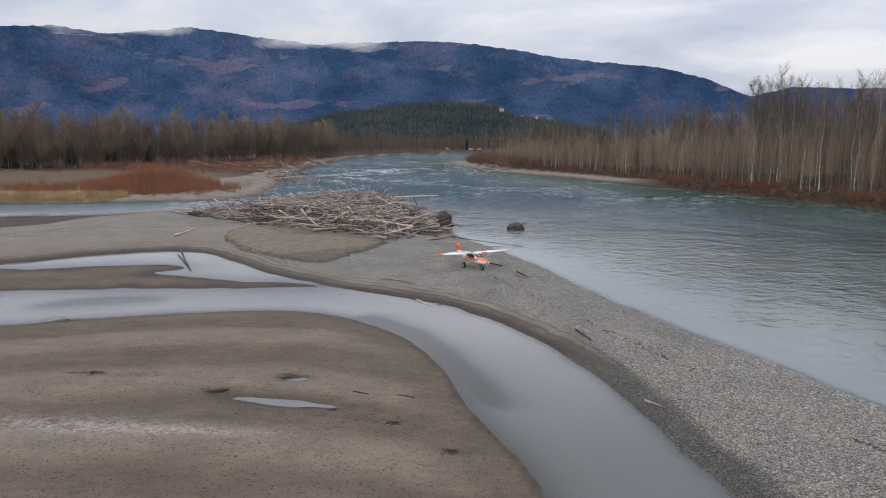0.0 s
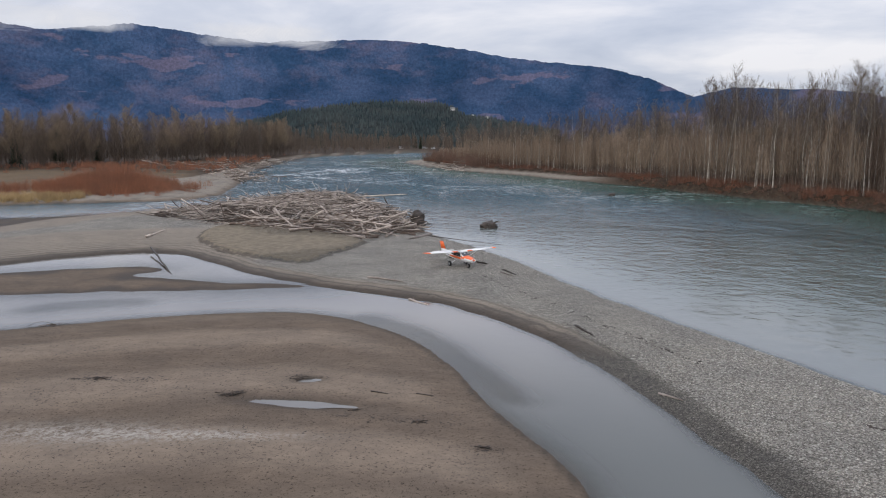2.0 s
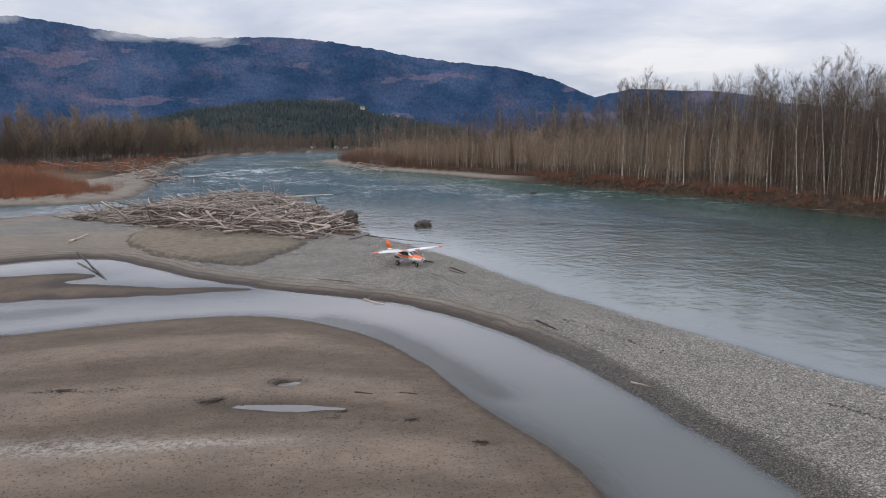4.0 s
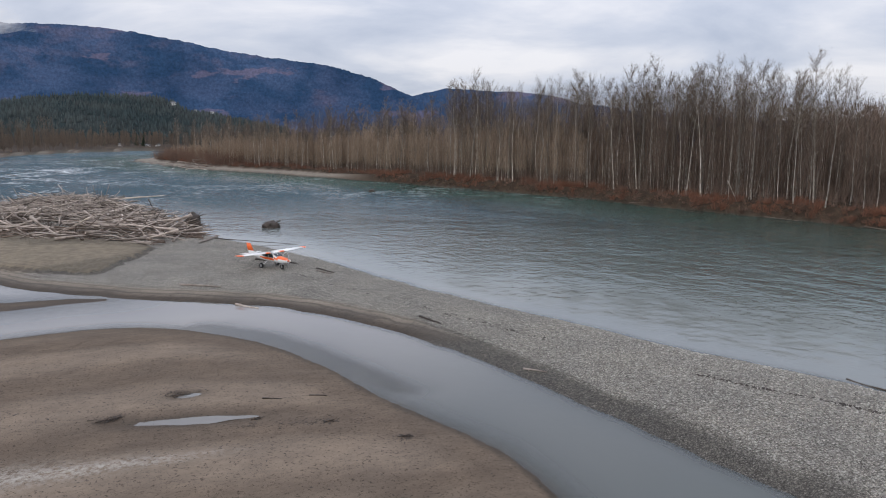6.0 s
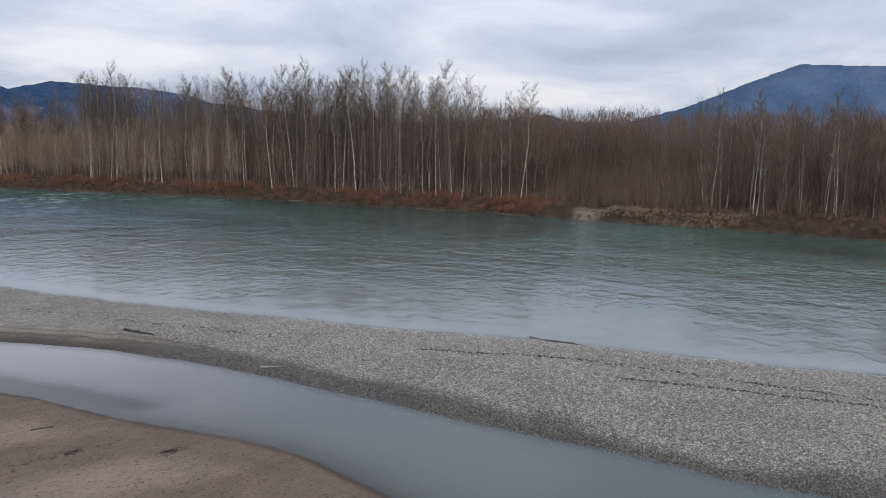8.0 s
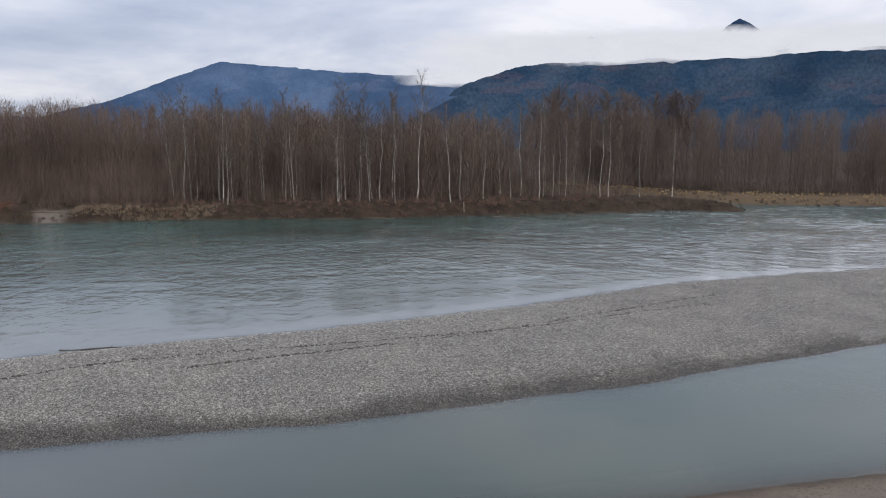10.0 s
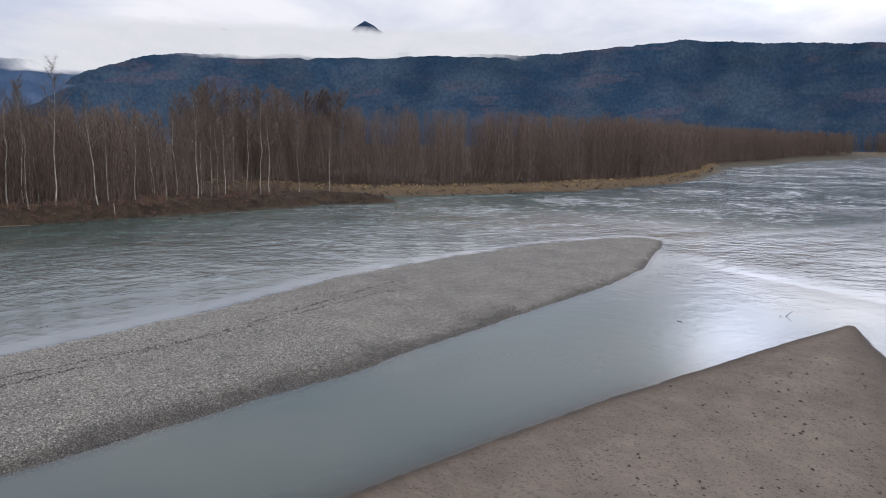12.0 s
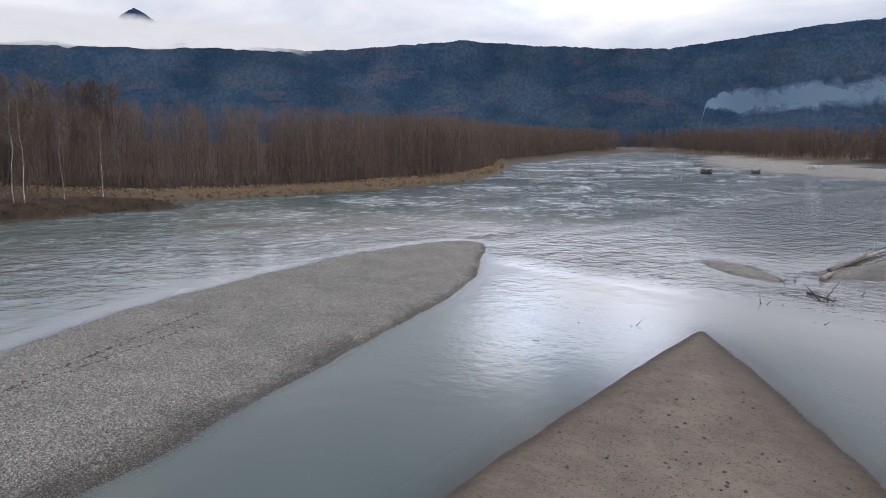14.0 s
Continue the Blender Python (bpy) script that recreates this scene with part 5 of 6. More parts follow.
def light_aircraft(x, y, heading, accent, label):
    plane = empty("light_aircraft", pose(x, y, height_at(x, y), 0, 0, heading))
    secs = [(3.92, 0.4, 1.12, 1.62), (3.6, 0.48, 1.0, 1.72), (3.1, 0.53, 0.93, 1.8), (2.5, 0.56, 0.88, 1.86), (2.2, 0.57, 0.86, 1.92), (1.75, 0.58, 0.85, 2.2), (1.4, 0.58, 0.84, 2.36), (0.6, 0.58, 0.84, 2.4), (-0.2, 0.56, 0.86, 2.36), (-0.7, 0.51, 0.92, 2.24), (-1.3, 0.43, 1.02, 2.06), (-2.2, 0.31, 1.18, 1.9), (-3.2, 0.19, 1.36, 1.8), (-4.1, 0.07, 1.5, 1.74)]
    body = part("fuselage", loft(secs), WHITE, plane, "white fuselage with a coloured flash along its side")
    # the coloured cowling top and side flash follow the body a few millimetres proud
    bm = loft([(a, w + 0.006, lo, hi + 0.006) for a, w, lo, hi in secs])
    gone = []
    for f in bm.faces:
        c = f.calc_center_median()
        cowl = c.x > 2.2 and c.z > 1.5
        flash = -1.6 < c.x <= 2.2 and 1.36 < c.z < 1.62 and abs(c.y) > 0.2
        tail = -2.6 < c.x < -1.3 and c.z > 1.75
        if not (cowl or flash) and not tail or f.normal.x > 0.9 or f.normal.x < -0.9:
            gone.append(f)
    bmesh.ops.delete(bm, geom=gone, context="FACES")
    part("colour_flash", bm, accent, body, "bright painted cowling top and side flash")
    # windows
    def pane(points, name="window"):
        b2 = bmesh.new()
        vs = [b2.verts.new(p) for p in points]
        f = b2.faces.new(vs)
        ext = bmesh.ops.extrude_face_region(b2, geom=[f])
        inward = Vector((0, -math.copysign(0.02, points[0][1]), 0)) if name == "window" else Vector((-0.02, 0, -0.01))
        for v in ext["geom"]:
            if isinstance(v, bmesh.types.BMVert):
                v.co += inward
        bmesh.ops.recalc_face_normals(b2, faces=b2.faces)
        part(name, b2, GLASS, body, "dark tinted cabin window", False)
    for s in (-1, 1):
        pane([(1.7, s * 0.592, 1.66), (0.75, s * 0.596, 1.66), (0.75, s * 0.57, 2.22), (1.45, s * 0.57, 2.2)])
        pane([(0.68, s * 0.596, 1.66), (-0.1, s * 0.59, 1.68), (-0.1, s * 0.56, 2.18), (0.68, s * 0.57, 2.22)])
        pane([(-0.17, s * 0.585, 1.72), (-0.85, s * 0.5, 1.78), (-0.75, s * 0.47, 2.06), (-0.17, s * 0.55, 2.16)])
    pane([(2.2, -0.5, 1.93), (2.2, 0.5, 1.93), (1.5, 0.5, 2.34), (1.5, -0.5, 2.34)], "windshield")
    up = (0, 0, 1)
    for s in (-1, 1):
        st = [(0.0, 1.45, -0.2, 2.4), (2.6, 1.45, -0.2, 2.47), (4.6, 1.33, 0.05, 2.53)]
        part("wing", blade([((le, s * (q + 0.3), z), (te, s * (q + 0.3), z - 0.03), 0.2, up) for q, le, te, z in st]), WHITE, plane, "white high wing")
        part("wing_tip", blade([((1.332, s * 4.9, 2.532), (0.05, s * 4.9, 2.5), 0.2, up), ((1.27, s * 5.4, 2.55), (0.12, s * 5.4, 2.52), 0.17, up), ((0.95, s * 5.6, 2.56), (0.3, s * 5.6, 2.54), 0.06, up)]), accent, plane, "bright painted wing tip")
        part("wing_band", blade([((1.455, s * 0.75, 2.418), (0.55, s * 0.75, 2.41), 0.205, up), ((1.455, s * 1.5, 2.438), (0.55, s * 1.5, 2.43), 0.205, up)]), accent, plane, "painted band across the wing root")
        part("wing_strut", rod((0.85, s * 0.57, 0.98), (0.75, s * 2.85, 2.44), 0.055, flat=0.6), WHITE, plane, "")
        part("gear_leg", rod((0.25, s * 0.45, 0.9), (0.15, s * 1.22, 0.36), 0.07, 0.05), WHITE, plane, "")
        wheel_on(plane, 0.15, s * 1.3, 0.36, 0.26)
        part("tailplane", blade([((-3.15, s * 0.1, 1.68), (-4.15, s * 0.1, 1.66), 0.11, up), ((-3.4, s * 1.2, 1.7), (-4.1, s * 1.2, 1.68), 0.09, up), ((-3.55, s * 1.75, 1.71), (-4.0, s * 1.75, 1.7), 0.05, up)]), WHITE, plane, "white tailplane")
    side = (0, 1, 0)
    part("fin_root", blade([((-2.4, 0, 1.83), (-4.2, 0, 1.7), 0.06, side), ((-3.25, 0, 2.15), (-4.28, 0, 2.1), 0.09, side)]), WHITE, plane, "")
    part("fin", blade([((-3.1, 0, 2.12), (-4.35, 0, 2.06), 0.092, side), ((-3.75, 0, 3.3), (-4.7, 0, 3.3), 0.06, side)]), accent, plane, "bright painted fin and rudder")
    part("nose_leg", rod((2.85, 0, 0.95), (2.72, 0, 0.36), 0.06), METAL, plane, "")
    for s in (-1, 1):
        part("nose_fork", rod((2.74, s * 0.14, 0.72), (2.7, s * 0.14, 0.32), 0.025), METAL, plane, "")
    wheel_on(plane, 2.7, 0, 0.33, 0.2)
    part("spinner", rod((3.9, 0, 1.4), (4.22, 0, 1.4), 0.19, 0.03, 14), accent, plane, "")
    for s in (-1, 1):
        part("propeller_blade", blade([((4.0, -0.07, 1.4), (3.96, 0.07, 1.4), 0.04, (1, 0, 0)), ((4.02, -0.08, 1.4 + s * 0.55), (3.97, 0.08, 1.4 + s * 0.55), 0.03, (1, 0, 0)), ((4.0, -0.04, 1.4 + s * 0.98), (3.98, 0.04, 1.4 + s * 0.98), 0.015, (1, 0, 0))]), METAL, plane, "")
    part("exhaust", rod((2.9, 0.25, 0.95), (2.7, 0.27, 0.72), 0.05), DARK, plane, "")
    part("antenna", rod((0.2, 0, 2.38), (0.0, 0, 2.72), 0.012), METAL, plane, "")
    # the registration, as plain bars
    for s in (-1, 1):
        for k in range(5):
            xx = -1.45 - 0.27 * k
            w = 0.41 - 0.13 * (-1.3 - xx) / 0.9 + 0.02
            part("registration_bar", rod((xx, s * w, 1.42 + 0.03 * k), (xx - 0.17, s * (w - 0.022), 1.43 + 0.03 * k), 0.1, sides=4, flat=0.2), DARK, body, "", False)
    # the cabin sits low over its wheels
    for ob in plane.children_recursive:
        if ob.name.split(".")[0] not in ("wheel", "rim"):
            for v in ob.data.vertices:
                if v.co.z > 0.5:
                    v.co.z = 0.5 + 0.8 * (v.co.z - 0.5)
    return tagged(plane, label, "aircraft")


light_aircraft(-4.3, 97.4, math.degrees(math.atan2(-0.88, 0.47)) + 3, ORANGE, "white and orange high-wing light aircraft on the gravel bar")
light_aircraft(150, -480, 15, WHITE, "small white aircraft parked on a far shoal")


# ---- driftwood ----
def log_arrays(length, r, seed, bend=0.075, sides=7, roots=0, branches=2):
    """A worn log along +x: a bent taper with broken ends, stubs of branches, and a root flare."""
    rng = np.random.default_rng(seed)
    s = np.linspace(0, 1, 7)
    path = np.c_[(s - 0.5) * length, np.cumsum(rng.normal(0, bend * length / 6, 7)), np.cumsum(rng.normal(0, bend * length / 9, 7))]
    path[:, 1:] -= path[:, 1:].mean(0)
    rad = r * (1.1 - 0.55 * s) * rng.uniform(0.9, 1.1, 7)
    if roots:
        rad[0] *= 1.7
        rad[1] *= 1.2
    path = np.r_[path[:1] - [[0.02, 0, 0]], path, path[-1:] + [[0.05 * length, 0, 0]]]
    rad = np.r_[0.02, rad, 0.01]
    h = Heap()
    V, F = tube_arrays(path, rad, sides)
    V += rng.normal(0, 0.04 * r, V.shape)
    h.add(V, F)
    for k in range(branches + roots):
        at = path[1] if k >= branches else path[rng.integers(2, 7)]
        d = rng.normal(0, 1, 3)
        d[0] = -abs(d[0]) * 0.6 if k >= branches else abs(d[0]) * 0.5
        d /= np.linalg.norm(d)
        L = r * rng.uniform(3, 7) if k < branches else r * rng.uniform(2.5, 4.5)
        t = np.linspace(0, 1, 4)
        V, F = tube_arrays(at + d * L * t[:, None] + rng.normal(0, 0.05 * L, (4, 3)) * t[:, None], r * 0.35 * (1 - 0.9 * t), 4)
        h.add(V, F)
    return h


LOGS = [log_arrays(length, r, 300 + k, roots=ro).mesh("log", [DRIFT_BROWN if k in (2, 4, 6, 7) else DRIFT], True) for k, (length, r, ro) in enumerate([(8, 0.1, 0), (11, 0.14, 4), (7, 0.08, 0), (5, 0.08, 0), (9, 0.1, 0), (12, 0.16, 5), (6, 0.13, 5), (7, 0.07, 0)])]
JAM = smooth_poly(np.array([(-68, 147), (-54, 140), (-46, 132), (-30, 125), (-18, 117), (-9, 130), (-13, 150), (-14, 168), (-24, 190), (-33, 203), (-46, 199), (-58, 181), (-66, 162)]), 2)


def build_jam():
    rng = np.random.default_rng(61)
    jam = empty("log_jam", pose(-38, 155, height_at(-38, 155)))
    z0 = height_at(-38, 155)
    sp = spots_in(lambda X, Y: inside_by(JAM, X, Y) > 1.0, (-70, -5, 115, 205), 2300, rng)
    d = inside_by(JAM, sp[:, 0], sp[:, 1])
    Z = np.maximum(terrain(sp[:, 0], sp[:, 1])[0], 0)
    hump = 2.7 * step(d, 0, 11) * (0.8 + 0.3 * value_noise(sp[:, 0], sp[:, 1], 12.0)) * np.where(sp[:, 0] < -50, 0.6, 1.0)
    order = np.argsort(sp[:, 1] - 0.3 * hump)
    rest, under = Heap(), Heap()
    for n, k in enumerate(order):
        x, y = sp[k]
        lay = rng.random() ** 0.6
        z = Z[k] + 0.15 + hump[k] * lay
        turn = rng.normal(-12, 42) if rng.random() < 0.5 else rng.uniform(0, 180)
        tilt = rng.normal(0, 9) if rng.random() < 0.88 else rng.normal(0, 28)
        m = pose(x, y, z, rng.uniform(0, 360), tilt, turn + (180 if rng.random() < 0.5 else 0)) @ Matrix.Scale(rng.uniform(0.55, 1.15), 4)
        if n < 300:
            ob = new("log", LOGS[rng.integers(0, 8)])
            ob.parent = jam
            ob.matrix_basis = pose(38, -155, -z0) @ m
        else:
            h = log_arrays(rng.uniform(4, 11), rng.uniform(0.045, 0.12), int(rng.integers(0, 60)), sides=5, branches=1)
            M = np.array(pose(38, -155, -z0) @ m)
            P = np.concatenate(h.v) @ M[:3, :3].T + M[:3, 3]
            # Logs low in the pile take the copy with shade in its colour.
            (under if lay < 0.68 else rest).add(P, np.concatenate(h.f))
    tagged(part_data("dark_log_mass", under.mesh("dark_log_mass", [DRIFT_SHADE], True), jam), kind="stuff")
    tagged(part_data("log_mass", rest.mesh("log_mass", [DRIFT], True), jam), kind="stuff")
    tagged(jam, "huge tangled pile of bleached driftwood logs on the bar", "log jam")


build_jam()


def stick(name, p0, p1, r, mat=DRIFT, label="bleached driftwood branch lying on the gravel", seed=0, branches=3, bend=0.05, lift=(0.0, 0.0), category="driftwood"):
    """A branch between two places on the ground."""
    a = Vector((*p0, height_at(*p0) + r * 0.7 + lift[0]))
    b = Vector((*p1, height_at(*p1) + r * 0.7 + lift[1]))
    a.z, b.z = max(a.z, r * 0.3 + lift[0]), max(b.z, r * 0.3 + lift[1])
    d = b - a
    h = log_arrays(d.length, r, 400 + seed, bend, 6, 0, branches)
    ob = new(name, h.mesh(name, [mat], True))
    ob.matrix_world = Matrix.Translation((a + b) / 2) @ d.to_track_quat("X", "Z").to_matrix().to_4x4()
    return tagged(ob, label, category)


stick("driftwood_log", (-15.6, 89.8), (-11.2, 87.2), 0.14, seed=1)
stick("driftwood_log", (-10.1, 81.5), (-7.9, 79.0), 0.12, seed=2)
stick("driftwood_branch", (6.4, 67.4), (7.3, 64.0), 0.12, WET_WOOD, "dark branch lying on the gravel", 3)
stick("driftwood_branch", (9.4, 50.6), (10.5, 48.8), 0.08, seed=4)
stick("driftwood_branch", (1.6, 95.4), (3.1, 91.2), 0.12, WET_WOOD, "dark branch lying on the gravel", 5)
stick("driftwood_log", (-5.4, 103.0), (-0.4, 99.4), 0.16, WET_WOOD, "reddish-brown waterlogged log on the gravel", 6)
stick("driftwood_branch", (1.2, 93.0), (2.6, 90.2), 0.09, seed=7)
stick("driftwood_log", (32.9, 40.8), (34.2, 35.8), 0.075, WET_WOOD, "dark waterlogged branch at the river's edge", 8, 9, 0.06)
stick("driftwood_branch", (-55.6, 120.5), (-54.9, 126.5), 0.2, seed=9)
stick("snag", (-52.0, 113.2), (-41.5, 94.2), 0.16, WET_WOOD, "bare dark trunk lying across the still pool", 10, 0, 0.02, (0.5, -0.2))
stick("driftwood_branch", (-11.2, 49.6), (-10.0, 49.2), 0.05, WET_WOOD, "small dark branch on the sand", 11)
stick("driftwood_branch", (-8.0, 49.6), (-6.8, 49.4), 0.05, WET_WOOD, "small dark branch on the sand", 12)
stick("driftwood_log", (-9, 128.5), (4, 124), 0.07, WET_WOOD, "thin dark log reaching into the river", 13, 1, 0.01)
stick("driftwood_log", (-8.5, 131), (-12, 120), 0.25, DRIFT, "bleached log at the edge of the jam", 14, 2)
stick("driftwood_log", (-30, 205), (-17, 199), 0.26, DRIFT, "thick bleached log jutting from the jam", 15, 2, 0.01, (1.2, 2.4))
for k, (x, y) in enumerate([(105.3, 172.6), (107, 151), (116.8, 131.5), (123.5, 112), (74, 245), (131, 92), (139, 20), (143, -10), (148, -30), (96, 190)]):
    stick("bank_log", (x + 1.5, y + 3 + k % 3), (x + 3.5 - k % 2, y - 3), 0.12, DRIFT_BROWN, "weathered log fallen down the river bank", 20 + k, 2, 0.03, (0.3, 0.1))
stick("leaning_snag", (118.6, 150.2), (120.2, 148.2), 0.11, BARK_PALE, "dead white trunk leaning on the bank", 31, 1, 0.01, (6.0, 0.0), "tree")
stick("mooring_stake", (150.6, 0.2), (150.8, 0.3), 0.12, DRIFT, "pale stake standing at the water's edge", 32, 0, 0.0, (0.0, 2.4), "stake")


def root_wad(name, label, x, y, w, h, seed, upright=0.3):
    """A torn-out stump in the water: a lumpy foot and many roots."""
    rng = np.random.default_rng(seed)
    thing = empty(name, pose(x, y, max(-0.25, height_at(x, y) - 0.1)))
    bm = bmesh.new()
    bmesh.ops.create_icosphere(bm, subdivisions=3, radius=1.0)
    for v in bm.verts:
        n = noise.noise(v.co * 2.2 + Vector((seed, 0, 0))) * 0.35 + noise.noise(v.co * 6) * 0.16
        v.co *= 1 + n
        v.co.x *= w * 0.34
        v.co.y *= w * 0.26
        v.co.z = v.co.z * h * 0.55 + h * 0.25
    part("stump", bm, WET_WOOD, thing, "dark wet wood")
    for k in range(34):
        az, up = rng.uniform(0, 2 * math.pi), rng.uniform(-0.45, 0.5) + upright
        L = w * rng.uniform(0.3, 0.56)
        t = np.linspace(0, 1, 5)[:, None]
        P = np.array([[0, 0, h * 0.4]]) + np.array([[math.cos(az), 0.7 * math.sin(az), up]]) * L * t + rng.normal(0, 0.06 * L, (5, 3)) * t
        V, F = tube_arrays(P, 0.034 * w * (1 - 0.85 * t[:, 0]), 5)
        part_data("root", quick_mesh("root", V, F, [WET_WOOD], True), thing)
    return tagged(thing, label, "stump")


root_wad("root_stump", "dark root wad standing in the river", 2.9, 147.5, 4.8, 2.0, 1, 0.0)
root_wad("root_stump", "large upturned root wad beside the log jam", -11.7, 151, 4.6, 3.9, 2, 0.25)
root_wad("root_stump", "small dark stump out in the current", 46.8, 232, 3.2, 1.4, 3, 0.0)
root_wad("root_stump", "dark root wad on the far shoal", 168, -372, 9, 3.0, 4, 0.3)
root_wad("root_stump", "dark root wad on the far shoal", 152, -398, 7, 2.2, 5, 0.2)
root_wad("root_stump", "dark stump at the foot of the grassy bank", 190, -137, 2.6, 1.2, 6, 0.2)
root_wad("root_stump", "dark flat root wad in the shallows", 25, -45.2, 1.0, 0.35, 7, 0.0)


def dead_branch(x, y, size, seed, label="dead dark branch sticking out of the shallows"):
    """A branching twig, dark against the water."""
    rng = np.random.default_rng(seed)
    h = Heap()
    t = np.linspace(0, 1, 5)[:, None]
    for k in range(5):
        az, up = rng.uniform(0, 2 * math.pi), rng.uniform(0.1, 1.0)
        L = size * rng.uniform(0.4, 1.0)
        P = np.array([[math.cos(az), math.sin(az), up]]) * L * t + rng.normal(0, 0.06 * L, (5, 3)) * t
        V, F = tube_arrays(P + [[0, 0, -0.05]], 0.035 * size * (1 - 0.85 * t[:, 0]) + 0.012, 5)
        h.add(V, F)
    ob = new("dead_branch", h.mesh("dead_branch", [WET_WOOD], True))
    ob.matrix_world = pose(x, y, min(0, height_at(x, y)) * 0.3)
    return tagged(ob, label, "branch")


for k, (x, y, sz) in enumerate([(25.6, -54, 0.7), (21.7, -57.6, 0.9), (16.4, -77, 2.0), (12.5, -85.5, 3.2), (8.4, -72.2, 1.3), (20.5, -93.6, 1.0), (19.2, -95, 1.0), (13.7, -78, 1.2), (10.4, -92, 1.2), (25.9, -43, 0.5), (39.0, -38.0, 0.7)]):
    dead_branch(x, y, sz, 70 + k)
stick("sunken_log", (15.2, -88), (10.6, -83), 0.16, WET_WOOD, "dark sunken log in the shallows", 41, 3, 0.02, (0.1, 0.5))
for k in range(4):
    stick("stranded_log", (17 + k * 0.6, -98 - 5 * k), (19.5 - 0.3 * k, -124 - 3 * k), 0.35, DRIFT, "long stranded log on a sand spur", 45 + k, 2, 0.01, (0.2, 0.4))


def small_jam(name, label, cx, cy, rx, ry, count, seed):
    """A strip of driftwood on a far shore, joined."""
    rng = np.random.default_rng(seed)
    thing = empty(name, pose(cx, cy, height_at(cx, cy)))
    z0 = height_at(cx, cy)
    for k in range(count):
        x, y = cx + rng.normal(0, rx), cy + rng.normal(0, ry)
        ob = new("log", LOGS[rng.integers(0, 8)])
        ob.parent = thing
        ob.matrix_basis = pose(x - cx, y - cy, max(height_at(x, y), 0) - z0 + rng.uniform(0.1, 1.6), rng.uniform(0, 360), rng.normal(0, 9), rng.uniform(0, 180)) @ Matrix.Scale(rng.uniform(0.8, 1.5), 4)
    return tagged(thing, label, "driftwood")


small_jam("drift_heap", "heap of bleached driftwood on the far beach", -88, 300, 8, 14, 80, 81)
small_jam("drift_heap", "strip of bleached driftwood along the far shore", -110, 425, 6, 45, 90, 82)
small_jam("drift_heap", "strip of driftwood below the far willows", -128, 375, 14, 12, 50, 83)
small_jam("drift_heap", "bleached driftwood on the far gravel beach", 0, 412, 6, 20, 60, 84)


# ---- loose matter on the ground ----
def build_stones():
    """Cobbles lying on the gravel of the bar."""
    rng = np.random.default_rng(91)
    on_bar = lambda X, Y: inside_by(SMOOTHED["bar"], X, Y) > 0.2
    sp = np.concatenate([spots_in(on_bar, (8, 50, -10, 62), 42000, rng), spots_in(on_bar, (-12, 80, -92, 112), 22000, rng)])
    Z, m, _ = terrain(sp[:, 0], sp[:, 1])
    keep = (rng.random(len(sp)) < m["gravel"]) & (m["wet"] < 0.45)
    sp, Z = sp[keep], Z[keep]
    # worn eight-sided pebbles
    shape = np.array([(1, 0, 0), (0.1, 1, 0), (-1, 0.1, 0), (0, -1, 0), (0.1, 0.1, 1), (0, 0, -1)])
    tri = np.array([(0, 1, 4), (1, 2, 4), (2, 3, 4), (3, 0, 4), (1, 0, 5), (2, 1, 5), (3, 2, 5), (0, 3, 5)])
    n = len(sp)
    r = 0.042 + 0.07 * rng.random(n) ** 2.2
    size = np.stack([r * rng.uniform(0.9, 1.6, n), r * rng.uniform(0.7, 1.1, n), r * rng.uniform(0.4, 0.7, n)], 1)
    a = rng.uniform(0, 2 * np.pi, n)
    P = shape[None] * size[:, None]
    c, s = np.cos(a)[:, None], np.sin(a)[:, None]
    P = np.stack([P[..., 0] * c - P[..., 1] * s, P[..., 0] * s + P[..., 1] * c, P[..., 2]], -1)
    P += np.c_[sp, Z + r * 0.2][:, None]
    F = (tri[None] + 6 * np.arange(n)[:, None, None]).reshape(-1, 3)
    tagged(new("gravel_stones", quick_mesh("gravel_stones", P.reshape(-1, 3), F, [STONE], True)), "loose grey and white cobbles on the bar", "gravel", kind="stuff")


def scatter(name, label, spots, size, seed, mat, category="debris", flat=0.35):
    """Bits of bark and twig: small ragged slivers with some thickness."""
    rng = np.random.default_rng(seed)
    Z = terrain(spots[:, 0], spots[:, 1])[0]
    h = Heap()
    for (x, y), z in zip(spots, Z):
        a, L = rng.uniform(0, math.pi), size * rng.uniform(0.4, 1.4)
        w = L * rng.uniform(0.15, flat)
        d, q = np.array([math.cos(a), math.sin(a), 0.0]), np.array([-math.sin(a), math.cos(a), 0.0])
        c = np.array([x, y, z + 0.01])
        top = np.array([0, 0, w * 0.6])
        P = [c - d * L / 2, c + q * w / 2, c + d * L / 2 + top * 0.4, c - q * w / 2, c + top]
        h.add(P, [(0, 1, 4), (1, 2, 4), (2, 3, 4), (3, 0, 4)])
    tagged(new(name, h.mesh(name, [mat])), label, category, kind="stuff")


